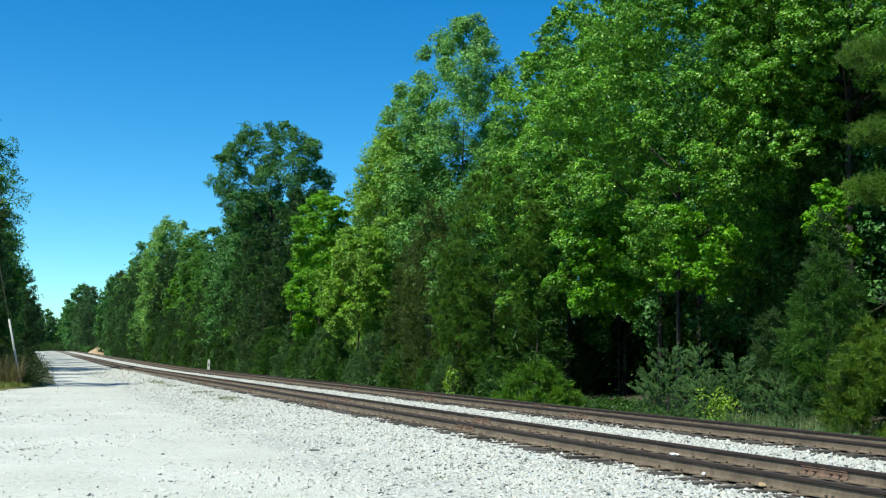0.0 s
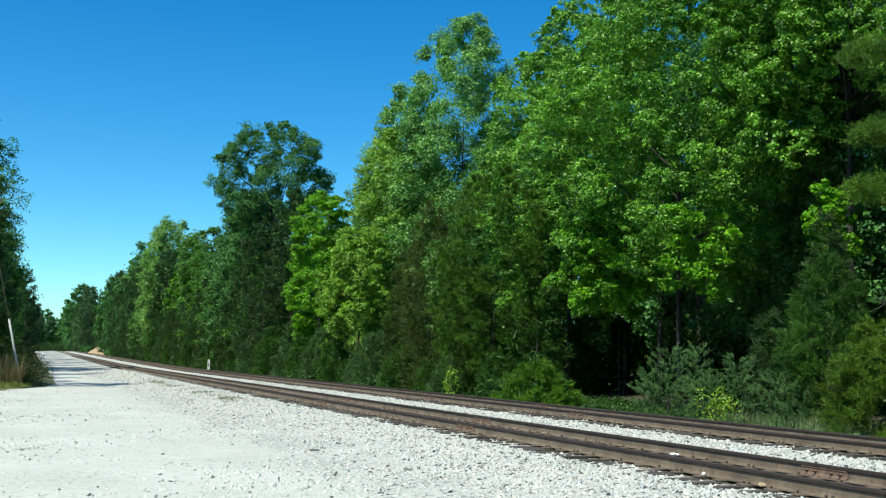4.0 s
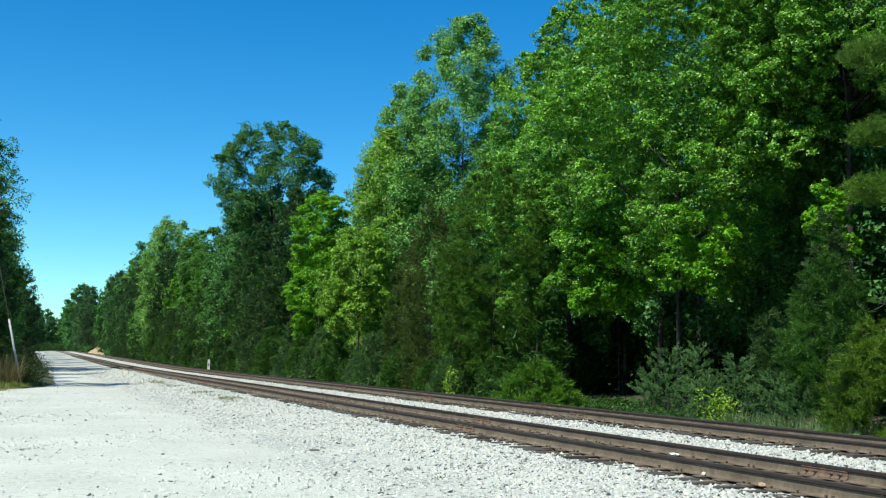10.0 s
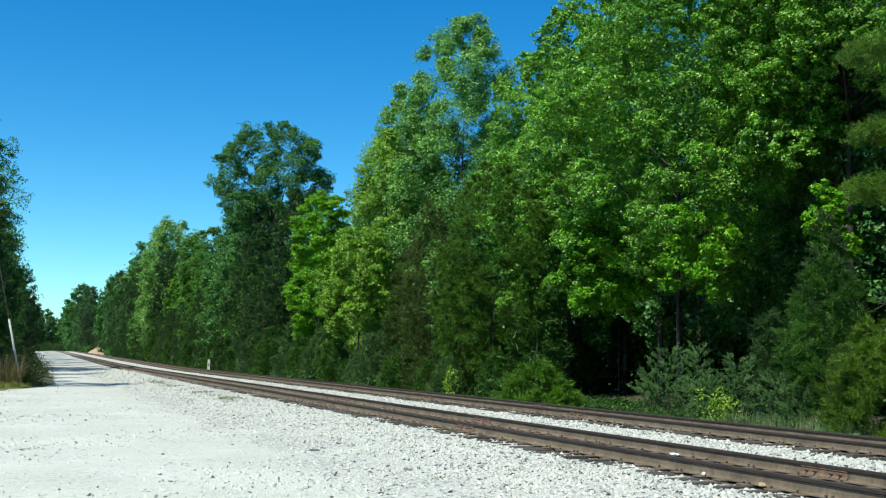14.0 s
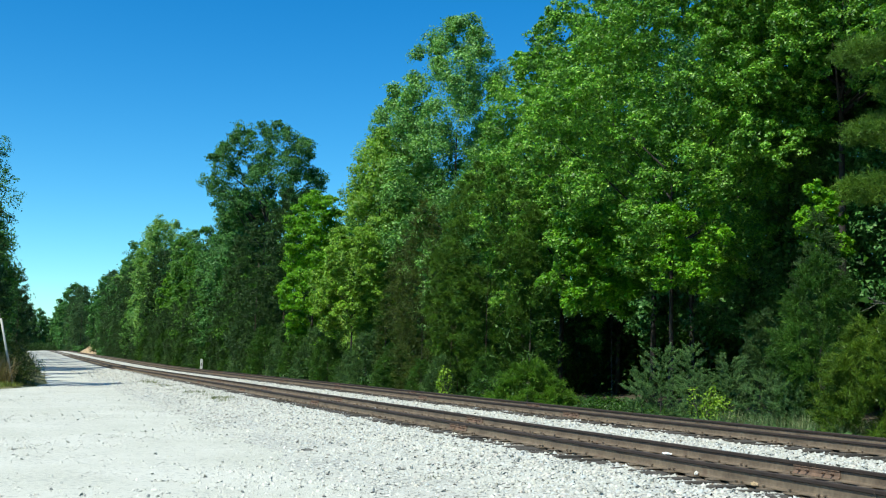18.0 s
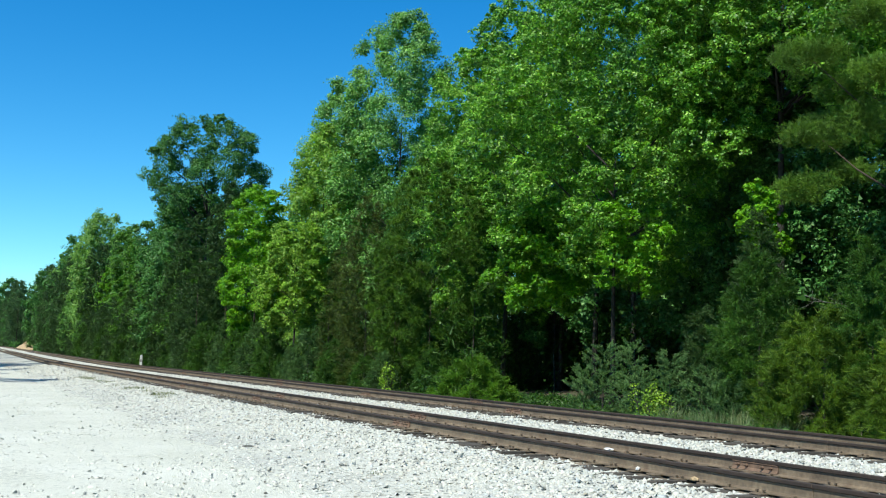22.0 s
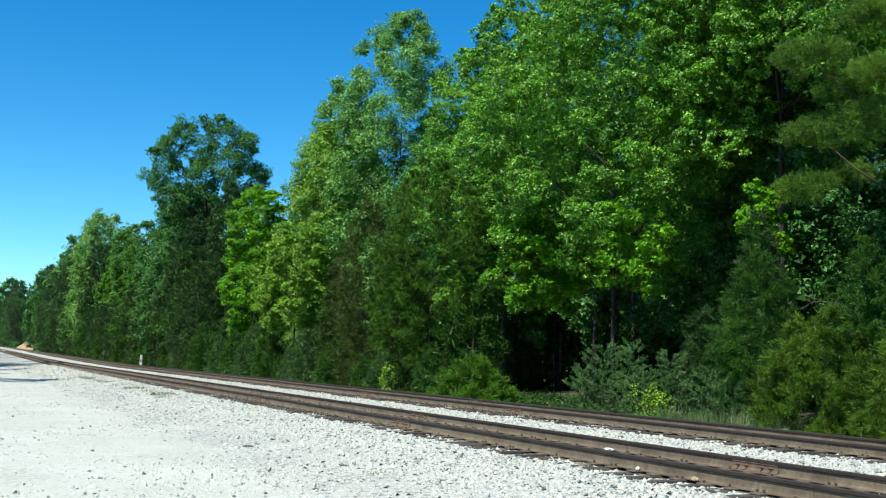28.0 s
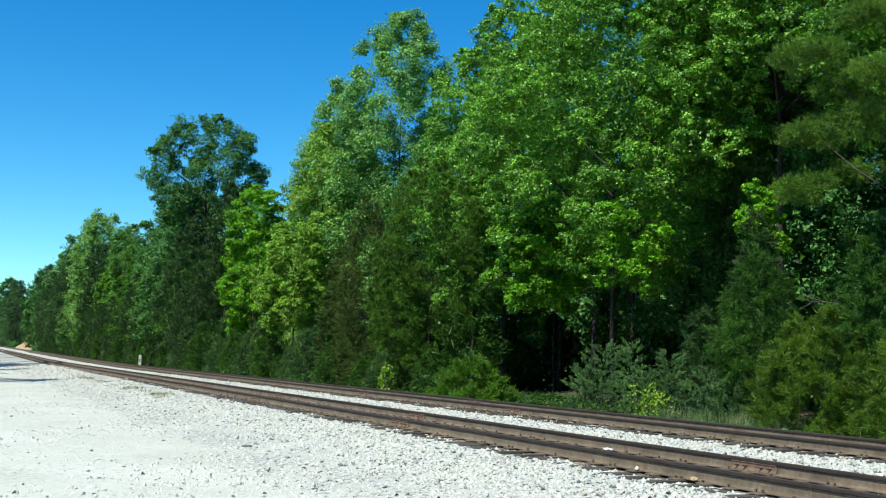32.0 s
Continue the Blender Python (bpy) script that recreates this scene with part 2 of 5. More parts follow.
def piece(name, me, parent, label="", place=None):
    ob = new(name, me)
    ob.parent = parent
    if place is not None:
        ob.matrix_basis = place
    return tagged(ob, label)


def part(name, bm, material, parent, label="", place=None):
    me = bpy.data.meshes.new(name)
    bm.to_mesh(me)
    bm.free()
    me.materials.append(material)
    return piece(name, me, parent, label, place)


def tube_arrays(points, radii, sides=7):
    """Verts and quads of a tube along points."""
    P = np.asarray(points, float)
    T = np.gradient(P, axis=0)
    T /= np.linalg.norm(T, axis=1)[:, None] + 1e-9
    ref = np.where(np.abs(T[:, 2:3]) > 0.8, np.array([[1.0, 0, 0]]), np.array([[0, 0, 1.0]]))
    U = np.cross(T, ref)
    U /= np.linalg.norm(U, axis=1)[:, None] + 1e-9
    W = np.cross(T, U)
    a = np.linspace(0, 2 * np.pi, sides, endpoint=False)
    R_ = np.asarray(radii, float)[:, None, None]
    V = P[:, None] + R_ * (np.cos(a)[None, :, None] * U[:, None] + np.sin(a)[None, :, None] * W[:, None])
    F = []
    for i in range(len(P) - 1):
        for j in range(sides):
            q = (j + 1) % sides
            F.append((i * sides + j, i * sides + q, (i + 1) * sides + q, (i + 1) * sides + j))
    V = np.vstack([V.reshape(-1, 3), P[:1], P[-1:]])
    n = len(P) * sides
    for j in range(sides):
        F.append((n, (j + 1) % sides, j, n))
        F.append((n + 1, n - sides + j, n - sides + (j + 1) % sides, n + 1))
    return V, [f for f in F]


def tube(name, points, radii, mat, sides=7):
    V, F = tube_arrays(points, radii, sides)
    me = bpy.data.meshes.new(name)
    me.from_pydata([tuple(v) for v in V], [], [f if len(set(f)) == 4 else tuple(dict.fromkeys(f)) for f in F])
    me.materials.append(mat)
    for p in me.polygons:
        p.use_smooth = True
    return me


def unit(a):
    return a / (np.linalg.norm(a, axis=1)[:, None] + 1e-9)


def blades(name, C, facing, along, size, ratio, mat, rng, loose=0.8):
    """A cloud of leaf blades: centres, preferred facing, preferred long axis (or None), length, width over length."""
    n = len(C)
    N = unit(facing + rng.normal(0, loose, (n, 3)))
    A = rng.normal(0, 1, (n, 3)) if along is None else along + rng.normal(0, 0.35, (n, 3))
    A = unit(A - N * (A * N).sum(1)[:, None])
    W = np.cross(N, A)
    L = (size * rng.uniform(0.65, 1.35, n))[:, None]
    B, H = C - A * L * 0.38, W * L * ratio * 0.5
    return darts_mesh(name, B, H, C + A * L * 0.62 + N * L * 0.06, mat)


def darts_mesh(name, B, H, T, mat):
    """Slim triangles: middle of the base, half of the base, tip."""
    V = np.stack([B - H, B + H, T], 1).reshape(-1, 3)
    return fast_mesh(name, V, np.arange(len(V), dtype=np.int32).reshape(-1, 3), mat)


def darts(name, B, d, L, W, mat, rng):
    """Needles or sprigs: foot, direction, length, width."""
    s = unit(np.cross(d, rng.normal(0, 1, d.shape)))
    return darts_mesh(name, B, s * (np.ones(len(B)) * W * 0.5)[:, None], B + d * (np.ones(len(B)) * L)[:, None], mat)


# ---- ground ----
TOP = 0.50                       # rail top over the road
R1, R2, R3, R4 = 8.533, 10.043, 14.146, 15.656


def rise(y):
    """The whole line climbs gently in the distance."""
    return np.interp(y, [-1e5, 105, 130, 390, 430, 1e5], [0, 0, 0.09, 1.7, 1.85, 1.85])


def sheet(name, xs, ys, height, mat, label):
    X, Y = np.meshgrid(xs, ys)
    Z = height(X, Y) + rise(Y)
    V = np.stack([X, Y, Z], -1).reshape(-1, 3)
    w = len(xs)
    i = np.arange(len(ys) - 1)[:, None] * w + np.arange(w - 1)[None]
    F = np.stack([i, i + 1, i + 1 + w, i + w], -1).reshape(-1, 4)
    me = fast_mesh(name, V, F, mat)
    for p in me.polygons:
        p.use_smooth = True
    return tagged(new(name, me), label, name.replace("_", " "), kind="structure")


def wavy(X, Y, s, a, k=0.0):
    return a * (np.sin(X * s + 1.3 * np.sin(Y * s * 0.7 + k)) + np.sin(Y * s * 0.9 + 1.7 * np.sin(X * s * 0.6 + k + 2))) / 2


far_steps = np.concatenate([[-3000, -800, -200, -80], np.arange(-40, 120, 4), np.arange(120, 700, 20), [900, 1500, 4000]])
side_steps = np.concatenate([[-4000, -900, -250, -80], np.arange(-40, 60, 4), [80, 160, 400, 1200, 4000]])


def ground_height(X, Y):
    return -0.06 + wavy(X, Y, 0.25, 0.05) + np.clip((X - 20) / 12, 0, 1) * 0.5 + np.clip((X - 39) / 16, 0, 1) * 5.0


sheet("ground", side_steps, far_steps, ground_height, M_SOIL, "brown soil and leaf litter under the woods")
near_steps = np.concatenate([np.arange(-40, 8, 2), np.arange(8, 60, 0.4), np.arange(60, 140, 1.5), np.arange(140, 640, 6)])


def road_left(y):
    return np.interp(y, [-99, 44, 48, 50, 52, 57.6, 62, 75, 400, 700], [-14, -14, -4.0, -1.6, -1.1, 0.3, 1.15, 1.5, 1.5, 1.5]) + 0.12 * np.sin(y * 0.9) + 0.08 * np.sin(y * 2.3)


def road_sheet():
    u = np.concatenate([np.linspace(0, 0.55, 8)[:-1], np.linspace(0.55, 1, 22)])
    Y = np.repeat(near_steps[:, None], len(u), 1)
    left = road_left(near_steps)[:, None]
    right = 4.6
    X = left + (right - left) * u[None]
    Z = wavy(X, Y, 0.8, 0.012) + wavy(X, Y, 2.6, 0.005, 1) + 0.02 - 0.05 * np.exp(-((X - left) / 0.5) ** 2)
    V = np.stack([X, Y, Z + rise(Y)], -1).reshape(-1, 3)
    w = len(u)
    i = np.arange(len(near_steps) - 1)[:, None] * w + np.arange(w - 1)[None]
    F = np.stack([i, i + 1, i + 1 + w, i + w], -1).reshape(-1, 4)
    return tagged(new("road", fast_mesh("road", V, F, M_ROAD)), "pale dusty crushed-limestone road beside the tracks", "gravel road", kind="structure")


road_sheet()
BED_X = np.array([3.6, 4.4, 5.2, 6.0, 6.8, 7.3, 7.7, 8.2, 8.8, 9.3, 9.8, 10.4, 10.9, 11.3, 11.8, 12.3, 12.8, 13.3, 13.8, 14.4, 15.0, 15.5, 16.0, 16.4, 16.9, 17.5, 18.2])
BED_Z = np.array([-0.02, 0.025, 0.07, 0.13, 0.20, 0.245, 0.255, 0.26, 0.26, 0.26, 0.26, 0.26, 0.26, 0.255, 0.235, 0.23, 0.235, 0.25, 0.26, 0.26, 0.26, 0.26, 0.26, 0.24, 0.18, 0.06, -0.10])
bed_fine = np.interp(np.linspace(0, len(BED_X) - 1, 80), np.arange(len(BED_X)), BED_X)


def bed_height(X, Y):
    return np.interp(X, BED_X, BED_Z) + wavy(X, Y, 1.7, 0.012) + wavy(X, Y, 4.1, 0.010, 2)


sheet("ballast_bed", bed_fine, near_steps, bed_height, M_BALLAST, "bed of white crushed-stone ballast under two tracks")


def verge():
    ys = np.concatenate([np.arange(44, 64, 0.5), np.arange(64, 560, 6.0)])
    u = np.linspace(0, 1, 20)
    Y = np.repeat(ys[:, None], 20, 1)
    right = road_left(ys)[:, None] + 0.35
    X = -26 + (right + 26) * u[None] ** 0.6
    Z = wavy(X, Y, 0.6, 0.04) + 0.03 + 0.10 * np.clip((right - X) / 1.5, 0, 1) + np.clip((-X - 1) * 0.05, 0, 0.4) - 0.09 * np.exp(-((right - X) / 0.2) ** 2) + rise(Y)
    i = np.arange(len(ys) - 1)[:, None] * 20 + np.arange(19)[None]
    F = np.stack([i, i + 1, i + 21, i + 20], -1).reshape(-1, 4)
    return tagged(new("verge", fast_mesh("verge", np.stack([X, Y, Z], -1).reshape(-1, 3), F, M_GRASSY)), "grassy verge between the gravel road and the woods", "verge", kind="structure")


verge()


# ---- track ----
def rail_profile():
    """Half-profile of a flat-bottomed rail, mirrored: base, web, head (metres, top at 0)."""
    half = [(0.076, -0.186), (0.076, -0.175), (0.045, -0.165), (0.014, -0.155), (0.0095, -0.130), (0.0095, -0.075), (0.013, -0.055), (0.036, -0.043), (0.0375, -0.010), (0.030, -0.002), (0.014, 0.0)]
    return half + [(-x, z) for x, z in reversed(half)]


RAIL = 11.88


def rail_mesh(length):
    pr = rail_profile()
    k = len(pr)
    V = [(x, y, z) for y in (0.004, length - 0.004) for x, z in pr]
    F = [(i, (i + 1) % k, k + (i + 1) % k, k + i) for i in range(k)] + [tuple(range(k))[::-1], tuple(range(k, 2 * k))]
    me = bpy.data.meshes.new("rail")
    me.from_pydata(V, [], F)
    for m in (M_RUST, M_HEAD, M_RUN):
        me.materials.append(m)
    for i, p in enumerate(me.polygons):
        p.material_index = 1 if i in (6, 7, 8, 12, 13, 14) else 2 if i in (9, 10, 11) else 0
    bm = bmesh.new()
    bm.from_mesh(me)
    bmesh.ops.recalc_face_normals(bm, faces=bm.faces)
    bm.to_mesh(me)
    bm.free()
    return me


def box_bm(x0, x1, y0, y1, z0, z1, bevel=0.0, rng=None, jitter=0.0):
    bm = bmesh.new()
    bmesh.ops.create_cube(bm, size=1)
    for v in bm.verts:
        v.co = Vector((x0 + (v.co.x + 0.5) * (x1 - x0), y0 + (v.co.y + 0.5) * (y1 - y0), z0 + (v.co.z + 0.5) * (z1 - z0)))
        if rng is not None:
            v.co += Vector(rng.normal(0, jitter, 3))
    if bevel:
        bmesh.ops.bevel(bm, geom=bm.edges[:], offset=bevel, segments=1, affect="EDGES")
    return bm


def shared(name, bm, mat):
    me = bpy.data.meshes.new(name)
    bm.to_mesh(me)
    bm.free()
    me.materials.append(mat)
    return me


def joint_bar_mesh():
    """A bar that fills the web, with a lip at its foot."""
    pr = [(0.012, -0.05), (0.034, -0.052), (0.036, -0.06), (0.024, -0.075), (0.024, -0.125), (0.040, -0.150), (0.052, -0.163), (0.030, -0.160), (0.012, -0.14)]
    bm = bmesh.new()
    a = [bm.verts.new((-x, -0.457, z)) for x, z in pr]
    b = [bm.verts.new((-x, 0.457, z)) for x, z in pr]
    k = len(pr)
    for i in range(k):
        bm.faces.new((a[i], a[(i + 1) % k], b[(i + 1) % k], b[i]))
    bm.faces.new(a[::-1])
    bm.faces.new(b)
    bmesh.ops.recalc_face_normals(bm, faces=bm.faces)
    return shared("joint_bar", bm, M_BAR)


def bolt_mesh():
    bm = bmesh.new()
    bmesh.ops.create_cone(bm, cap_ends=True, segments=6, radius1=0.024, radius2=0.022, depth=0.03)
    bmesh.ops.create_cone(bm, cap_ends=True, segments=8, radius1=0.013, radius2=0.011, depth=0.05, matrix=Matrix.Translation((0, 0, 0.03)))
    return shared("bolt", bm, M_BAR)


def spike_mesh():
    bm = box_bm(-0.009, 0.009, -0.009, 0.009, -0.03, 0.022)
    b2 = bmesh.ops.create_cube(bm, size=1)["verts"]
    for v in b2:
        v.co = Vector((0.007 + v.co.x * 0.036, v.co.y * 0.026, 0.026 + v.co.z * 0.016))
    return shared("spike", bm, M_RUST)


rng_t = np.random.default_rng(5)
RAILMESH, BAR, BOLT, SPIKE = rail_mesh(RAIL), joint_bar_mesh(), bolt_mesh(), spike_mesh()
TIES = [shared("tie", box_bm(-1.29, 1.29, -0.112, 0.112, -0.178, 0, 0.012, rng_t, 0.010), M_TIE) for _ in range(8)]
PLATE = shared("tie_plate", box_bm(-0.17, 0.17, -0.095, 0.095, 0.0, 0.017, 0.004), M_RUST)
TIE_TOP = TOP - 0.186 - 0.015


def railway(xa, xb, first_a, first_b, bars_from, label):
    tr = thing("railway_track", label, "railway track", group="tracks beside the road")
    mid = (xa + xb) / 2
    for xr, first in ((xa, first_a), (xb, first_b)):
        for k in range(-4, 48):
            y = first + k * RAIL
            z0, z1 = float(rise(y)), float(rise(y + RAIL))
            piece("rail", RAILMESH, tr, "", pose(xr, y, TOP + z0, math.degrees(math.atan2(z1 - z0, RAIL))))
            if bars_from < y < 110:
                bar = piece("joint_bar", BAR, tr, "rusty bolted joint bar", pose(xr, y, TOP))
                for d in (-0.33, -0.16, 0.0, 0.16, 0.33):
                    if d:
                        piece("bolt", BOLT, bar, "", pose(-0.034, d, -0.10, 0, -90, 0))
    rng = np.random.default_rng(int(xa * 10))
    rest = []
    for k, y in enumerate(np.arange(4.0, 420, 0.508)):
        y = y + rng.normal(0, 0.02)
        m = pose(mid + rng.normal(0, 0.03), y, TIE_TOP + float(rise(y)) + rng.normal(0, 0.004), 0, rng.normal(0, 0.3), rng.normal(0, 0.8))
        if y < 78:
            piece("tie", TIES[k % 8], tr, "", m)
        elif y < 240:
            rest.append((TIES[k % 8], m))
        if y < 46:
            for xr, s in ((xa, -1), (xb, -1), (xa, 1), (xb, 1)):
                if s < 0:
                    piece("tie_plate", PLATE, tr, "", pose(xr, y, TIE_TOP))
                if y < 40 and s < 0:
                    for d in (-0.06, 0.055):
                        if rng.random() < 0.6:
                            piece("spike", SPIKE, tr, "", pose(xr + s * 0.094, y + d, TOP - 0.186 + rng.uniform(-0.004, 0.014), 0, 0, rng.normal(0, 8)))
    V, F = [], []
    for me, m in rest:
        o = len(V)
        V += [tuple(m @ v.co) for v in me.vertices]
        F += [tuple(o + i for i in p.vertices) for p in me.polygons]
    me = bpy.data.meshes.new("tie_row")
    me.from_pydata(V, [], F)
    me.materials.append(M_TIE)
    tagged(piece("tie_row", me, tr, "dark wooden ties far along the line"), kind="stuff")
    return tr


railway(R1, R2, 21.24 - 2 * RAIL, 12.108 - RAIL, 11.0, "main track of rusty jointed rails on dark ties in white ballast")
railway(R3, R4, 27.0 - 2 * RAIL, 32.5 - 2 * RAIL, 22.0, "second track of rusty jointed rails along the tree line")


# ---- stones ----
def stones(name, x, y, z, size, mat, label, seed, flat=0.65):
    """Loose stones: squashed, skewed blocks with cut corners, half sunk in what they lie on."""
    rng = np.random.default_rng(seed)
    n = len(x)
    base = np.array([(-1, -1, -1), (1, -1, -1), (1, 1, -1), (-1, 1, -1), (-1, -1, 1), (1, -1, 1), (1, 1, 1), (-1, 1, 1)], float) * 0.5
    top = base.copy()
    top[4:, :2] *= 0.74
    B = top[None] + rng.normal(0, 0.17, (n, 8, 3))
    B *= (size[:, None] * rng.uniform(0.7, 1.35, (n, 3)) * np.array([1, 1, flat]))[:, None]
    a, b, c = rng.uniform(0, 6.28, n), rng.normal(0, 0.6, n), rng.normal(0, 0.6, n)
    B[:, :, 1], B[:, :, 2] = B[:, :, 1] * np.cos(b)[:, None] - B[:, :, 2] * np.sin(b)[:, None], B[:, :, 1] * np.sin(b)[:, None] + B[:, :, 2] * np.cos(b)[:, None]
    B[:, :, 0], B[:, :, 2] = B[:, :, 0] * np.cos(c)[:, None] - B[:, :, 2] * np.sin(c)[:, None], B[:, :, 0] * np.sin(c)[:, None] + B[:, :, 2] * np.cos(c)[:, None]
    B[:, :, 0], B[:, :, 1] = B[:, :, 0] * np.cos(a)[:, None] - B[:, :, 1] * np.sin(a)[:, None], B[:, :, 0] * np.sin(a)[:, None] + B[:, :, 1] * np.cos(a)[:, None]
    B += np.stack([x, y, z - size * flat * 0.04], -1)[:, None]
    Q = np.array([(3, 2, 1, 0), (4, 5, 6, 7), (0, 1, 5, 4), (1, 2, 6, 5), (2, 3, 7, 6), (3, 0, 4, 7)])[1:]
    F = (np.arange(n)[:, None, None] * 8 + Q[None]).reshape(-1, 4)
    return tagged(new(name, fast_mesh(name, B.reshape(-1, 3), F, mat)), label, "stones", kind="stuff")


def spread(n, x0, x1, y0, y1, seed, power=1.6):
    """Random places, thinning out along y."""
    rng = np.random.default_rng(seed)
    y = y0 + (y1 - y0) * rng.random(n) ** power
    return rng.uniform(x0, x1, n), y, rng


def bare_tie(x, y, mid):
    """Where the ends of some ties lie bare of stones."""
    k = np.round((y - 4.0) / 0.508)
    on = np.abs(y - 4.0 - k * 0.508) < 0.15
    return on & (np.sin(k * 12.9898) * 43758.5453 % 1 < 0.55) & (np.abs(x - mid) < 1.34)


def patchy(x, y):
    """Where loose stones gather: soft uneven patches, about -1 to 1."""
    return 0.5 * np.sin(1.1 * x + 1.6 * np.sin(0.42 * y) + 0.3) * np.cos(0.55 * y + 0.8 * np.sin(0.9 * x)) + 0.3 * np.sin(2.7 * x + 1.3 * y) * np.sin(1.9 * y - 0.8 * x) + 0.2 * np.sin(5.3 * x + 2.0 * np.sin(3.1 * y))


x, y, rng = spread(44000, 2.6, 8.42, 8, 105, 1, 2.2)
keep = rng.random(len(x)) < np.clip((x - 4.1) / 2.6 + 0.45 * patchy(x, y), 0.10, 1)
keep &= ~bare_tie(x, y, (R1 + R2) / 2)
x, y = x[keep], y[keep]
stones("ballast_stones", x, y, bed_height(x, y), rng.uniform(0.024, 0.062, len(x)) * (1 + np.clip(y - 40, 0, 60) / 60), M_STONE, "loose white and grey crushed ballast stones", 2, 0.55)
x, y, rng = spread(18000, 10.15, 14.0, 10, 75, 3, 1.9)
keep = ~bare_tie(x, y, (R3 + R4) / 2)
x, y = x[keep], y[keep]
stones("ballast_stones", x, y, bed_height(x, y), rng.uniform(0.032, 0.068, len(x)), M_STONE, "loose white crushed stones between the tracks", 4)
x, y, rng = spread(5000, 8.65, 9.95, 8, 34, 5)
stones("ballast_stones", x, y, bed_height(x, y), rng.uniform(0.035, 0.07, len(x)), M_STONE, "loose white crushed stones between the rails", 6)
x, y, rng = spread(34000, -7, 5.2, 10.5, 62, 7, 2.0)
keep = rng.random(len(x)) < np.clip(0.34 + 0.42 * patchy(x, y) + 0.05 * (x - 1), 0.05, 0.8)
keep &= x > road_left(y) + 0.3
x, y = x[keep], y[keep]
size = 0.016 + 0.050 * rng.random(len(x)) ** 2.2
stones("road_stones", x, y, 0.021 + np.where(x > 3.6, np.maximum(bed_height(x, y) - 0.02, 0), 0), size * 0.85, M_ROADSTONE, "pale flat stones pressed into the gravel road", 8, 0.5)
x, y, rng = spread(2600, -6, 5.5, 11, 46, 9, 1.8)
stones("road_pebbles", x, y, 0.02 + np.where(x > 3.6, np.maximum(bed_height(x, y) - 0.02, 0), 0), 0.010 + 0.022 * rng.random(len(x)) ** 2, M_PEBBLE, "small grey pebbles scattered on the gravel road", 10)


def stained_strip(xr):
    """Rust-brown fines that have settled along a rail."""
    ys = np.concatenate([np.arange(4, 60, 0.25), np.arange(60, 260, 3.0)])
    u = np.linspace(-1, 1, 7)
    Y = np.repeat(ys[:, None], 7, 1)
    wide = 0.24 + 0.05 * np.sin(Y * 3.1 + xr) + 0.04 * np.sin(Y * 7.7 + 2 * xr)
    X = xr + u[None] * wide
    Z = bed_height(X, Y) + rise(Y) + 0.012 * (1 - u[None] ** 2) - 0.012 * np.abs(u[None]) ** 4 + 0.006
    V = np.stack([X, Y, Z], -1).reshape(-1, 3)
    i = np.arange(len(ys) - 1)[:, None] * 7 + np.arange(6)[None]
    F = np.stack([i, i + 1, i + 8, i + 7], -1).reshape(-1, 4)
    tagged(new("rust_fines", fast_mesh("rust_fines", V, F, M_STAIN)), "rust-brown fines lying along the foot of a rail", "rust fines", kind="stuff")


for xr in (R1, R2, R3, R4):
    stained_strip(xr)


# ---- trees ----
SWAY = []                        # parts that stir in the wind: (part, degrees, seed)


def trunk_mesh(h, r, rng, mat, lean=0.02):
    k = 9
    z = np.linspace(-0.15, h, k)
    bx, by = np.cumsum(rng.normal(0, lean, (2, k)), 1) * h / k
    rad = r * (1 - 0.88 * np.linspace(0, 1, k)) * np.where(np.arange(k) == 0, 1.5, 1)
    return tube("trunk", np.stack([bx, by, z], 1), rad, mat, 8), np.stack([bx, by, z], 1)


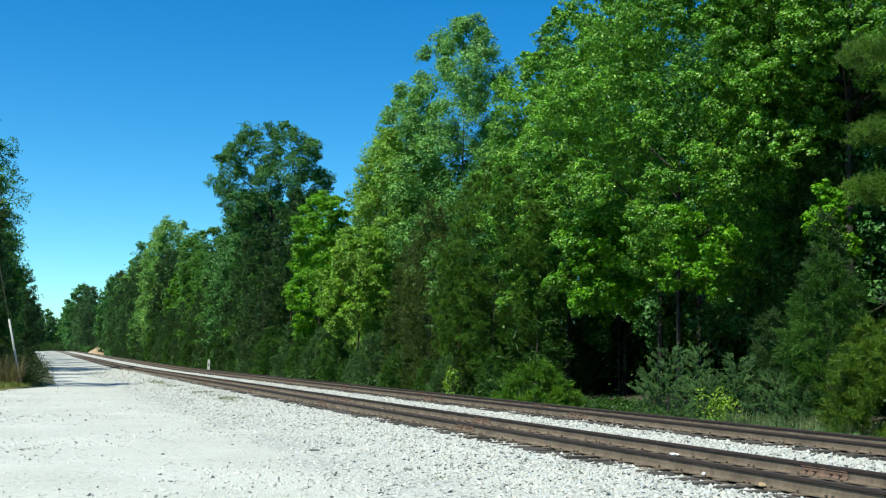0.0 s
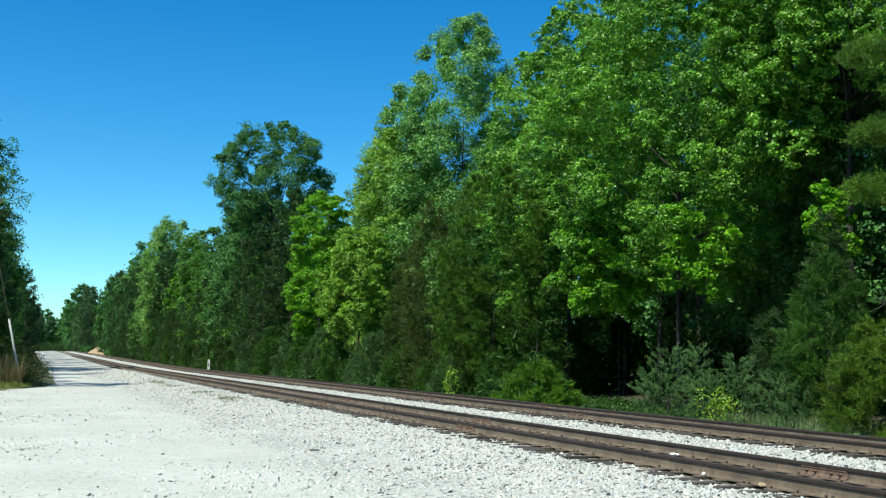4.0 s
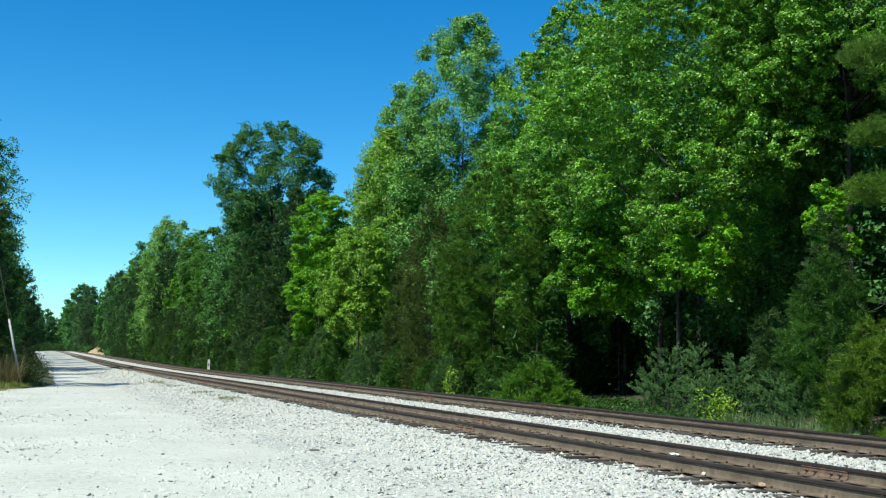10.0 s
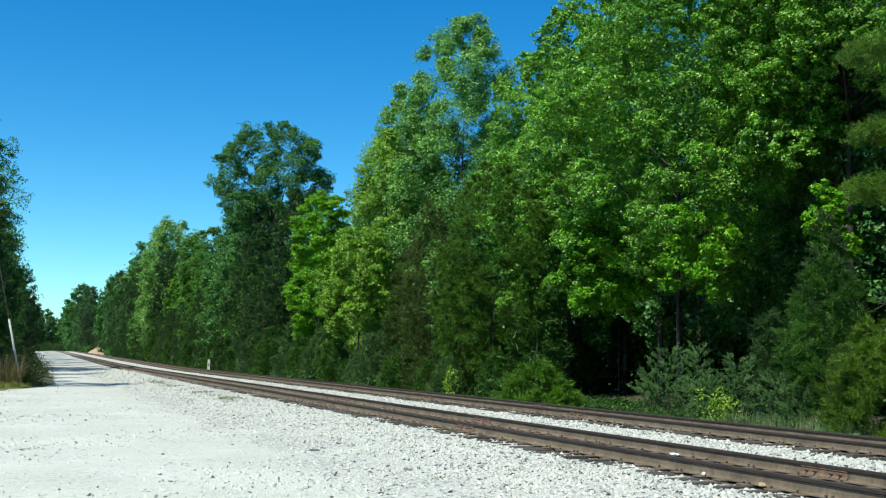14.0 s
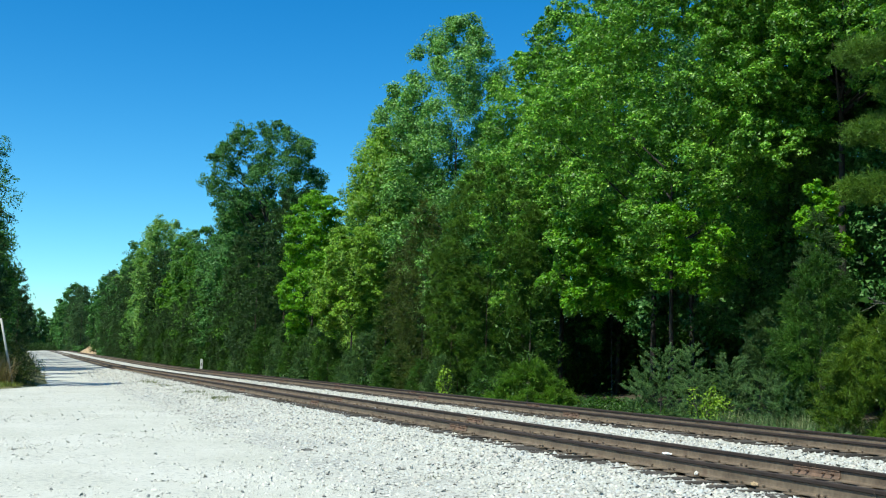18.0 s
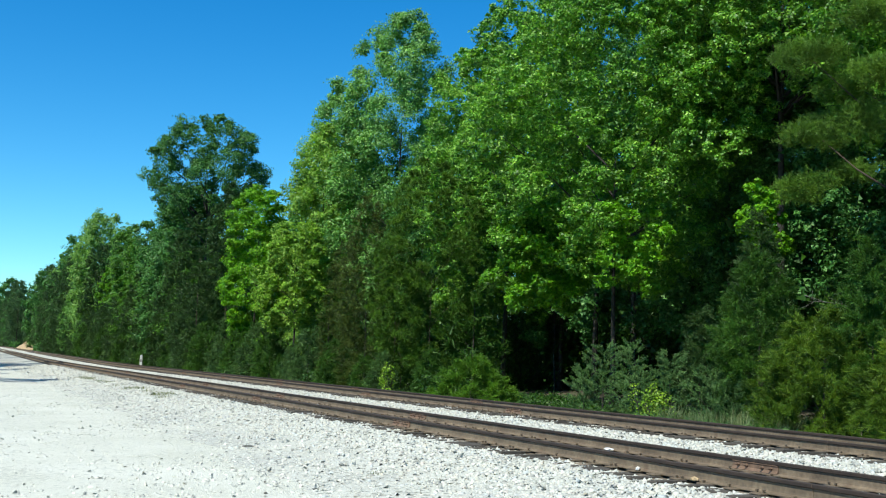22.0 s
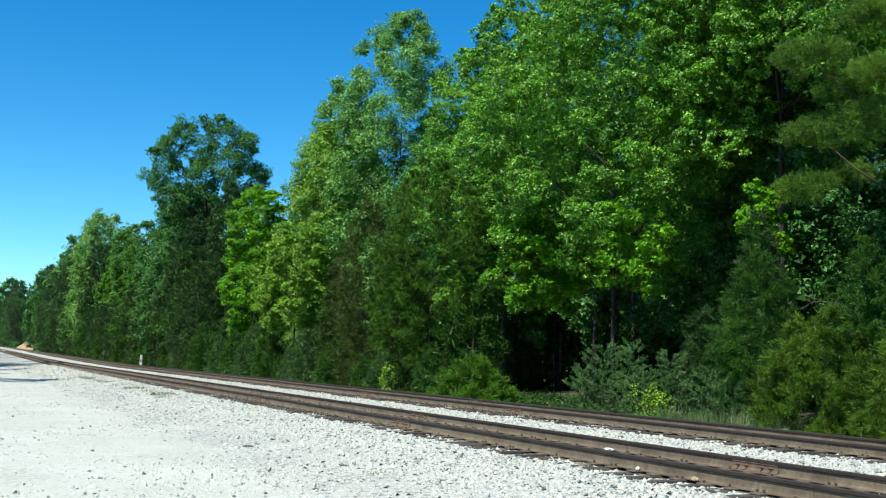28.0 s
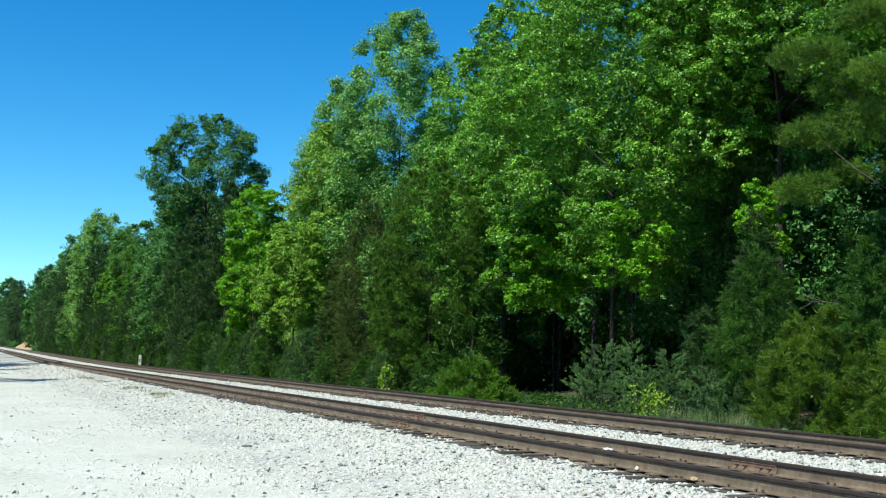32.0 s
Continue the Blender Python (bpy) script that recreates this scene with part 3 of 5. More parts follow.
def grown(name, label, x, y, h, foot, env, lobes, lobe, clumps, leaves, leaf, mat, seed, style="leaf", squash=0.8, tight=0.30, core=60, inner=1.8, boughs=3, sway=0.0, z0=0.0, bark=None, girth=1.0, trunk=0.72, limbs=8, lift=0.5, ratio=0.72, open_=0.35, hollow=0.62, side=(0, 0), group="trees along the tracks", lean=0.02):
    """A trunk with limbs and a crown of billows inside an outline env: (height share, radius); every billow carries clumps of leaves, needle tufts or plumes."""
    rng = np.random.default_rng(seed)
    root = thing(name, label, "tree", pose(x, y, z0), group)
    bark = bark or M_BARK
    tm, path = trunk_mesh(h * trunk, (0.0065 * h + 0.03) * girth, rng, bark, lean)
    piece("trunk", tm, root)
    et, er = np.array(env, float).T
    grid = np.linspace(0, 1, 200)
    weight = np.cumsum(np.interp(grid, et, er) + 0.12 * er.max())
    t = np.interp((np.arange(lobes) + rng.uniform(0.1, 0.9, lobes)) / lobes, weight / weight[-1], grid)
    r = np.interp(t, et, er)
    ang = np.arange(lobes) * 2.39996 + rng.normal(0, 0.35, lobes)
    lr = lobe * rng.uniform(0.65, 1.35, lobes) * np.clip(0.45 + 0.55 * r / er.max(), 0, 1)
    reach = np.maximum(r * np.sqrt(rng.uniform(open_, 1.0, lobes)) - 0.62 * lr, 0)
    lz = h * (foot + (1 - foot) * t) - lr * squash * 0.6 * t
    LC = np.stack([np.interp(lz, path[:, 2], path[:, 0]) + side[0] + reach * np.cos(ang), np.interp(lz, path[:, 2], path[:, 1]) + side[1] + reach * np.sin(ang), lz], 1)
    out = np.stack([np.cos(ang), np.sin(ang), np.zeros(lobes)], 1)
    sector = ((ang % (2 * np.pi)) / (2 * np.pi) * boughs).astype(int) % boughs
    for i in np.argsort(-lr * (reach + 0.3))[:limbs]:
        a0 = min(max(lz[i] - 0.06 * h - 0.5 * reach[i], 0.5 * foot * h), h * trunk * 0.97)
        p0 = np.array([np.interp(a0, path[:, 2], path[:, 0]), np.interp(a0, path[:, 2], path[:, 1]), a0])
        mid = p0 * 0.5 + LC[i] * 0.5 + np.append(rng.normal(0, 0.05, 2) * reach[i], 0.04 * reach[i])
        piece("limb", tube("limb", [p0, p0 * 0.6 + mid * 0.4, mid, LC[i] * 0.6 + mid * 0.4, LC[i]], np.array([0.0030, 0.0024, 0.0018, 0.0011, 0.0006]) * h * girth, bark, 5), root)
    up = np.array([0, 0, 1.0])
    flat = np.array([1, 1, squash])
    for s in range(boughs):
        idx = np.where(sector == s)[0]
        if not len(idx):
            continue
        ci = np.repeat(idx, clumps)
        nc = len(ci)
        sd = unit(rng.normal(0, 1, (nc, 3)) + out[ci] * 0.55 + up * 0.40)
        cc = LC[ci] + sd * (lr[ci] * rng.uniform(hollow, 1.08, nc))[:, None] * flat
        cr = lr[ci] * tight * rng.uniform(0.6, 1.35, nc)
        ki = np.repeat(np.arange(nc), leaves)
        n = len(ki)
        fi = np.repeat(idx, core)                        # filler added inside the billows to block light and sky
        fd = unit(rng.normal(0, 1, (len(fi), 3)))
        FC = LC[fi] + fd * (lr[fi] * rng.uniform(0.05, 0.72 if style == "leaf" else 0.55, len(fi)))[:, None] * flat
        if style == "leaf":
            dd = unit(rng.normal(0, 1, (n, 3)) + sd[ki] * 0.5 + up * 0.35)
            C = cc[ki] + dd * (cr[ki] * rng.uniform(0.5, 1.08, n) * np.where(rng.random(n) < 0.07, 1.3, 1))[:, None] * np.array([1.12, 1.12, 0.75])
            C, face = np.concatenate([C, FC]), np.concatenate([dd * 0.6 + np.array([-0.15, 0, 0.55]), fd + up * 0.3])
            me = blades("bough", C, face, None, np.concatenate([np.full(n, leaf), np.full(len(fi), leaf * inner)]), ratio, mat, rng, 0.45)
        else:
            if style == "needle":                        # starry tufts at the twig ends
                tufts = max(leaves // 12, 1)
                tc = np.repeat(cc, tufts, 0) + rng.normal(0, 0.62, (nc * tufts, 3)) * np.repeat(cr, tufts)[:, None] * np.array([1, 1, 0.75])
                td = unit(np.repeat(sd, tufts, 0) * 0.8 + up * lift + rng.normal(0, 0.35, (nc * tufts, 3)))
                ti = np.repeat(np.arange(nc * tufts), 12)
                d = unit(rng.normal(0, 1, (len(ti), 3)) * 0.75 + td[ti])
                B, L = tc[ti] - d * leaf * 0.15, leaf * rng.uniform(0.7, 1.2, len(ti))
                W = L * ratio
            else:                                        # nodding plumes fledged with sprigs
                pl = max(leaves // 18, 1)
                pf = np.repeat(cc, pl, 0) + rng.normal(0, 0.55, (nc * pl, 3)) * np.repeat(cr, pl)[:, None]
                way = unit(sd * 0.6 + out[ci] * 0.5 + up * lift + rng.normal(0, 0.38, (nc, 3)))
                ax = unit(np.repeat(way, pl, 0) + rng.normal(0, 0.16, (nc * pl, 3)))
                nr = unit(rng.normal(0, 1, (nc * pl, 3)))
                ln = leaf * rng.uniform(0.6, 1.3, nc * pl)
                ti = np.repeat(np.arange(nc * pl), 18)
                v = rng.random(len(ti))
                lat = unit(np.cross(ax, nr))[ti] * np.where(rng.random(len(ti)) < 0.5, -1, 1)[:, None]
                B = pf[ti] + ax[ti] * ((v - 0.35) * ln[ti])[:, None] - up * 0.25 * (v ** 2 * ln[ti])[:, None]
                L = ln[ti] * (0.46 - 0.28 * v) * rng.uniform(0.6, 1.2, len(ti))
                d = unit(ax[ti] * (0.75 + 0.5 * v)[:, None] + lat * 0.7 + rng.normal(0, 0.3, (len(ti), 3)))
                W = L * ratio
            fL = leaf * inner * rng.uniform(0.5, 0.9, len(fi))
            me = darts("bough", np.concatenate([B, FC]), np.concatenate([d, unit(rng.normal(0, 1, FC.shape))]), np.concatenate([L, fL]), np.concatenate([W, fL * 0.16]), mat, rng)
        b = piece("bough", me, root)
        if sway:
            SWAY.append((b, sway, seed * 7 + s))
    return root


def cedar(name, label, x, y, h, R, branches, plumes, sprigs, length, mat, seed, lift=0.5, power=0.7, sway=0.0, z0=0.0, belly=0.0, group="cedars beside the tracks"):
    """Ascending branches fledged with flat feathery plumes that nod at the tips."""
    rng = np.random.default_rng(seed)
    root = thing(name, label, "tree", pose(x, y, z0), group)
    tm, path = trunk_mesh(h * 0.6, 0.007 * h + 0.012, rng, M_BARK, 0.015)
    piece("trunk", tm, root)
    t = (np.arange(branches) + rng.random(branches)) / branches * 0.97
    ang = np.arange(branches) * 2.39996 + rng.normal(0, 0.5, branches)
    ln = R * np.minimum((1 - t) ** power, 0.55 + 0.45 * t / max(belly, 0.01)) * rng.uniform(0.55, 1.12, branches) + 0.05 * h
    bz = h * t * 0.93
    P0 = np.stack([np.interp(bz, path[:, 2], path[:, 0]), np.interp(bz, path[:, 2], path[:, 1]), bz], 1)
    O = np.stack([np.cos(ang), np.sin(ang), np.zeros(branches)], 1)
    up = (lift * (0.5 + t) + rng.normal(0, 0.15, branches))[:, None] * np.array([0, 0, 1.0])
    for i in np.argsort(-ln)[:6]:
        piece("limb", tube("limb", [P0[i], P0[i] + (O[i] + up[i] * 0.8) * ln[i] * 0.5, P0[i] + (O[i] + up[i] * 0.7) * ln[i] * 0.85], np.array([0.004, 0.0028, 0.001]) * h, M_BARK, 5), root)
    bi = np.repeat(np.arange(branches), plumes)
    m = len(bi)
    u = np.where(rng.random(m) < 0.25, rng.uniform(0.1, 0.5, m), rng.uniform(0.5, 1.0, m))
    S = np.stack([-O[:, 1], O[:, 0], np.zeros(branches)], 1)[bi]
    foot_ = P0[bi] + (O[bi] + up[bi] * (1 - 0.3 * u)[:, None]) * (ln[bi] * u)[:, None]
    sg = rng.uniform(-1, 1, m)[:, None]
    ax = unit(O[bi] * 0.6 + S * sg * 0.7 + np.array([0, 0, 0.25]) + up[bi] * 0.8 + rng.normal(0, 0.28, (m, 3)))
    nr = unit(np.array([-0.25, 0, 0.5]) + rng.normal(0, 0.6, (m, 3)))
    pl = length * rng.uniform(0.55, 1.25, m) * (0.65 + 0.35 * (1 - t[bi]))
    ci = np.repeat(np.arange(m), sprigs)
    v = rng.random(len(ci)) ** 0.9
    lat = unit(np.cross(ax, nr))[ci] * np.where(rng.random(len(ci)) < 0.5, -1, 1)[:, None]
    B = foot_[ci] + ax[ci] * (v * pl[ci])[:, None] - np.array([0, 0, 0.30]) * (v ** 2 * pl[ci])[:, None]
    L = pl[ci] * (0.44 - 0.30 * v) * rng.uniform(0.6, 1.2, len(ci))
    d = unit(ax[ci] * (0.75 + 0.5 * v)[:, None] + lat * 0.7 + rng.normal(0, 0.35, (len(ci), 3)) - np.array([0, 0, 0.12]))
    half = ((np.arange(branches) * 2.39996) % 6.283 > 3.1416)[bi][ci]
    for s in (0, 1):
        k = half == s
        b = piece("bough", darts("bough", B[k], d[k], L[k], np.clip(L[k] * 0.13, 0.009, 0.032), mat, rng), root)
        if sway:
            SWAY.append((b, sway, seed * 7 + s))
    return root


def shrub(name, label, x, y, h, R, stems, leaves, leaf, mat, seed, ratio=0.6, z0=0.0, group="shrubs at the edge of the woods", along_up=False, sway=0.0):
    """Several stems from one foot, leafy all over."""
    rng = np.random.default_rng(seed)
    root = thing(name, label, "shrub", pose(x, y, z0), group)
    Cs, Os = [], []
    for i in range(stems):
        a, r = rng.uniform(0, 6.283), R * math.sqrt(rng.random()) * 0.9
        hh = h * rng.uniform(0.55, 1.0) * (1 - 0.35 * r / R)
        tip = np.array([r * math.cos(a), r * math.sin(a), hh])
        foot_ = tip * np.array([0.25, 0.25, 0]) + np.array([0, 0, -0.1])
        mid = (foot_ + tip) / 2 + np.append(rng.normal(0, 0.06 * h, 2), 0.05 * h)
        if i < 7:
            piece("stem", tube("stem", [foot_, mid, tip], [0.012 * h + 0.004, 0.008 * h + 0.002, 0.003], M_BARK, 5), root)
        n = leaves // stems
        u = rng.uniform(0.1, 1.03, n)
        line = np.where(u[:, None] < 0.5, foot_ + (mid - foot_) * (u[:, None] * 2), mid + (tip - mid) * (u[:, None] * 2 - 1))
        w = R * 0.30 * (1.15 - 0.8 * u)
        off = rng.normal(0, 1, (n, 3)) * w[:, None] * np.array([1, 1, 0.7])
        Cs.append(line + off)
        Os.append(off)
    C, off = np.concatenate(Cs), np.concatenate(Os)
    C[:, 2] = np.abs(C[:, 2]) + 0.02
    al = unit(off + np.array([0, 0, 0.5 * R])) if along_up else None
    b = piece("foliage", blades("foliage", C, unit(off) * 0.6 + np.array([-0.1, 0, 0.6]), al, leaf, ratio, mat, rng, 0.5), root)
    tagged(b, kind="stuff")
    return root


def tuft(name, label, x, y, z, h, R, n, mat, seed, width=0.03, category="grass", group=""):
    """Blades of grass or weed from one foot, bending outward."""
    rng = np.random.default_rng(seed)
    a, r = rng.uniform(0, 6.283, n), R * np.sqrt(rng.random(n))
    L = h * rng.uniform(0.5, 1.1, n)
    lean = rng.uniform(0.05, 0.55, n)
    P = np.stack([r * np.cos(a), r * np.sin(a), np.full(n, -0.03)], 1)
    out = np.stack([np.cos(a + rng.normal(0, 0.6, n)), np.sin(a + rng.normal(0, 0.6, n)), np.zeros(n)], 1)
    sd = np.stack([-out[:, 1], out[:, 0], np.zeros(n)], 1)
    w = (width * h * rng.uniform(0.6, 1.3, n))[:, None]
    p1 = P + out * (lean * L * 0.35)[:, None] + np.array([0, 0, 1.0]) * (L * 0.6)[:, None]
    p2 = P + out * (lean * L * 1.0)[:, None] + np.array([0, 0, 1.0]) * (L * (1 - lean * 0.4))[:, None]
    V = np.stack([P - sd * w, P + sd * w, p1 + sd * w * 0.7, p1 - sd * w * 0.7, p2], 1).reshape(-1, 3)
    i = np.arange(n)[:, None] * 5
    F = np.concatenate([i + np.array([0, 1, 2]), i + np.array([0, 2, 3]), i + np.array([3, 2, 4])], 0)
    ob = new(name, fast_mesh(name, V, F, mat))
    ob.matrix_basis = pose(x, y, z)
    return tagged(ob, label, category, group)


# the great trees before the camera
FULL = [(0, 0.7), (0.25, 1), (0.6, 0.9), (0.85, 0.6), (1, 0.2)]     # crown outlines: share of the height, share of the width
SPIRE = [(0, 0.9), (0.15, 1), (0.45, 0.8), (0.8, 0.42), (1, 0.1)]
DOME = [(0, 0.6), (0.2, 0.95), (0.45, 1), (0.7, 0.86), (0.9, 0.55), (1, 0.25)]


def wide(outline, r):
    return [(t, k * r) for t, k in outline]


grown("sweetgum_tree", "tall broad sweetgum with fresh green star leaves", 22.5, 35.2, 19.2, 0.25, [(0, 3.2), (0.2, 5.2), (0.4, 5.9), (0.6, 5.5), (0.8, 4.2), (0.93, 2.6), (1, 1.1)], 150, 0.95, 18, 84, 0.10, L_GUM, 11, boughs=6, sway=0.25, girth=0.8, trunk=0.5, core=130, inner=1.4, hollow=0.75, tight=0.26)
grown("sweetgum_tree", "sweetgum with dense green crown beside a taller one", 25.5, 50.0, 20.8, 0.20, [(0, 2.6), (0.3, 3.0), (0.6, 2.7), (0.8, 2.3), (0.92, 2.0), (1, 1.1)], 84, 0.9, 17, 62, 0.125, L_GUM, 12, boughs=4, sway=0.2, trunk=0.5, core=50, hollow=0.7, tight=0.28)
grown("sweetgum_tree", "sweetgum sloping down to a smaller neighbour", 25.8, 55.0, 19.6, 0.18, [(0, 2.6), (0.4, 3.3), (0.62, 3.5), (0.78, 3.0), (0.9, 2.1), (1, 0.9)], 70, 1.0, 17, 54, 0.13, L_GUM, 25, boughs=3, sway=0.2, trunk=0.5, core=50, hollow=0.7, tight=0.28)
grown("sweetgum_tree", "sweetgum with a stout dark trunk behind a pine", 24.8, 28.6, 19.5, 0.54, [(0, 2.8), (0.2, 3.8), (0.5, 4.3), (0.8, 3.3), (1, 1.4)], 92, 0.95, 18, 74, 0.097, L_GUM, 13, boughs=4, sway=0.25, girth=1.2, trunk=0.8, limbs=16, core=40, hollow=0.72, tight=0.26)
grown("sweetgum_tree", "sweetgum leaning out over the woods' edge", 26.8, 33.8, 17.2, 0.50, [(0, 1.5), (0.3, 2.3), (0.55, 2.5), (0.8, 2.0), (1, 0.9)], 56, 0.85, 18, 74, 0.097, L_GUM, 30, boughs=3, sway=0.25, girth=0.8, trunk=0.6, core=60, inner=1.5, hollow=0.72, tight=0.26, side=(-3.8, -3.7))
grown("sweetgum_tree", "sweetgum standing behind a leaning pine", 23.8, 21.5, 17.5, 0.46, wide(FULL, 3.6), 56, 1.0, 20, 46, 0.115, L_GUM, 24, sway=0.3, core=70)
grown("sweetgum_tree", "sweetgum crowded between taller trees", 28.0, 45.0, 20.5, 0.36, wide(FULL, 4.4), 56, 1.3, 16, 34, 0.13, L_GUM, 26, boughs=2, core=200, inner=1.4)
grown("sweetgum_tree", "sweetgum close behind a broad old one", 28.6, 35.5, 20.0, 0.36, wide(FULL, 4.6), 56, 1.3, 16, 34, 0.13, L_GUM, 27, boughs=2, core=200, inner=1.4)
# darker oak leaf instead of gum leaf, in place of the pine's shade
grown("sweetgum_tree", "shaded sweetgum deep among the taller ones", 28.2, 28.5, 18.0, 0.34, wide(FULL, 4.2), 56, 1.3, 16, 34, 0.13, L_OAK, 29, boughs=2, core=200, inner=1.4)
grown("maple_sapling", "young maple with bright green spreading lower boughs", 22.6, 39.6, 7.9, 0.48, [(0, 1.3), (0.25, 2.2), (0.6, 2.2), (0.85, 1.7), (1, 0.8)], 34, 0.75, 18, 76, 0.098, L_BRIGHT, 14, sway=0.5, squash=0.5, girth=0.4, core=60, trunk=0.6, side=(-2.3, -3.0))
grown("maple_sapling", "slim young maple in the shade of sweetgums", 22.4, 33.5, 7.6, 0.56, wide(DOME, 1.5), 16, 0.5, 12, 40, 0.10, L_BRIGHT, 141, boughs=2, sway=0.3, squash=0.6, girth=0.28, trunk=0.5, core=20, open_=0.1, side=(-1.8, -2.5))
grown("maple_sapling", "bright young maple catching the sun by a pine", 21.8, 26.0, 7.5, 0.66, wide(DOME, 0.8), 10, 0.48, 14, 50, 0.10, L_SPRING, 142, boughs=2, sway=0.3, squash=0.7, girth=0.4, core=30)
grown("tulip_poplar", "very tall pale green tulip poplar above the woods", 27.5, 69.9, 26.3, 0.12, [(0, 4.4), (0.25, 5.3), (0.48, 5.7), (0.65, 5.2), (0.77, 4.2), (0.86, 3.4), (0.94, 2.7), (1, 1.0)], 190, 1.0, 32, 24, 0.14, L_POPLAR, 15, boughs=4, sway=0.25, squash=1.0, tight=0.5, hollow=0.2, trunk=0.78, girth=0.7, core=100, inner=1.4, open_=0.15)
grown("poplar_tree", "pale green poplar with a sloping shoulder", 25.5, 77.7, 22.8, 0.14, [(0, 3.4), (0.32, 3.9), (0.6, 3.7), (0.79, 3.0), (0.92, 1.9), (1, 0.8)], 110, 1.0, 28, 24, 0.15, L_POPLAR, 16, sway=0.25, squash=0.95, tight=0.5, hollow=0.25, core=90, inner=1.4, open_=0.2)
grown("poplar_tree", "poplar yellowish with seed before a taller one", 23.0, 73.0, 18.2, 0.15, [(0, 2.4), (0.21, 2.9), (0.49, 3.2), (0.73, 2.8), (0.9, 2.1), (1, 0.9)], 80, 0.9, 22, 28, 0.15, L_SEEDED, 17, sway=0.3, squash=0.9, tight=0.42, hollow=0.4, core=50)
grown("maple_tree", "bright yellow-green maple in full spring leaf", 20.4, 81.0, 14.6, 0.16, [(0, 1.6), (0.15, 2.4), (0.38, 2.9), (0.61, 2.7), (0.84, 2.3), (1, 1.2)], 70, 0.85, 18, 46, 0.14, L_SPRING, 18, sway=0.35, squash=0.5, core=50)
grown("water_oak", "olive-green oak hung with yellowish catkins", 19.8, 68.3, 10.4, 0.34, [(0, 1.6), (0.2, 2.7), (0.46, 3.0), (0.79, 2.4), (1, 1.0)], 56, 0.75, 18, 44, 0.125, L_OLIVE, 19, sway=0.35, squash=0.75, core=50)
grown("white_oak", "large round-headed dark oak standing above the woods", 25.2, 124.5, 28.9, 0.60, [(0, 4.8), (0.13, 6.9), (0.33, 8.1), (0.52, 7.4), (0.75, 6.2), (0.92, 4.4), (1, 2.2)], 120, 1.15, 24, 26, 0.18, L_OAK, 20, sway=0.2, squash=0.85, tight=0.40, hollow=0.45, core=25, inner=1.3, open_=0.12, limbs=16, girth=1.3)
grown("oak_tree", "dense mid-green oak under a round-headed one", 24.0, 129.5, 21.5, 0.05, [(0, 5.0), (0.38, 5.4), (0.71, 5.6), (0.9, 4.6), (1, 2.0)], 90, 1.3, 18, 22, 0.22, L_OAK, 28, boughs=2, core=50, tight=0.4, hollow=0.5)
grown("oak_tree", "green oak in a dense row by the line", 22.5, 152.9, 19.8, 0.03, [(0, 3.2), (0.32, 3.9), (0.64, 4.3), (0.89, 3.6), (1, 1.6)], 72, 1.15, 18, 22, 0.23, L_MIDOAK, 21, boughs=2, core=50, tight=0.4, hollow=0.5)
grown("maple_tree", "young bright green maple against dark pines", 20.0, 129.2, 9.8, 0.3, wide(DOME, 1.75), 18, 0.7, 12, 24, 0.24, L_MIDOAK, 22, boughs=1, core=30)
grown("maple_tree", "yellow-green maple before a dark pine", 21.5, 179.4, 15.4, 0.03, wide(FULL, 2.3), 30, 1.0, 12, 18, 0.32, L_SPRINGFAR, 22, boughs=1, core=40)
grown("poplar_tree", "pale light-green poplar far along the line", 23.4, 205.0, 26.2, 0.12, [(0, 5.2), (0.46, 5.9), (0.79, 6.3), (0.93, 5.8), (1, 3.4)], 110, 1.4, 18, 22, 0.27, L_PALE, 23, boughs=2, z0=0.3, squash=1.1, core=40, tight=0.5, hollow=0.2, open_=0.15)
grown("poplar_tree", "light green poplar at the end of a row of pines", 22.5, 283.5, 25.0, 0.05, wide(FULL, 3.2), 44, 1.2, 14, 18, 0.36, L_PALE, 30, boughs=1, z0=0.7, core=40, tight=0.5, hollow=0.2, open_=0.1)
# evergreens
EVER = "evergreens along the tracks"
grown("pine_tree", "broad olive-green pine with rounded needle clumps", 20.6, 48.1, 11.4, 0.12, [(0, 1.4), (0.2, 2.2), (0.4, 3.0), (0.58, 2.9), (0.75, 2.4), (0.9, 1.8), (1, 0.7)], 120, 0.52, 11, 72, 0.21, L_OLIVEPINE, 31, "needle", squash=0.6, tight=0.28, hollow=0.6, ratio=0.13, bark=M_PINEBARK, sway=0.15, core=14, inner=1.0, girth=0.3, trunk=0.6, open_=0.5, group=EVER)
grown("pine_tree", "olive pine pressed against a broader one", 19.9, 50.9, 8.0, 0.10, [(0, 1.0), (0.3, 1.4), (0.6, 1.5), (0.82, 1.2), (1, 0.5)], 60, 0.46, 11, 72, 0.21, L_OLIVEPINE, 131, "needle", squash=0.6, tight=0.28, hollow=0.6, ratio=0.13, bark=M_PINEBARK, boughs=2, sway=0.15, core=14, inner=1.0, girth=0.3, trunk=0.6, open_=0.5, group=EVER)
grown("red_cedar", "tall brownish-green cedar with drooping sprays", 20.0, 55.5, 10.6, 0.02, [(0, 1.6), (0.25, 1.75), (0.45, 1.8), (0.65, 1.5), (0.86, 1.0), (1, 0.3)], 110, 0.42, 9, 90, 0.34, L_CEDARBR, 32, "feather", squash=1.0, tight=0.26, hollow=0.6, ratio=0.16, lift=0.25, boughs=2, sway=0.15, core=10, inner=0.8, girth=0.3, trunk=0.6, open_=0.5, group=EVER)
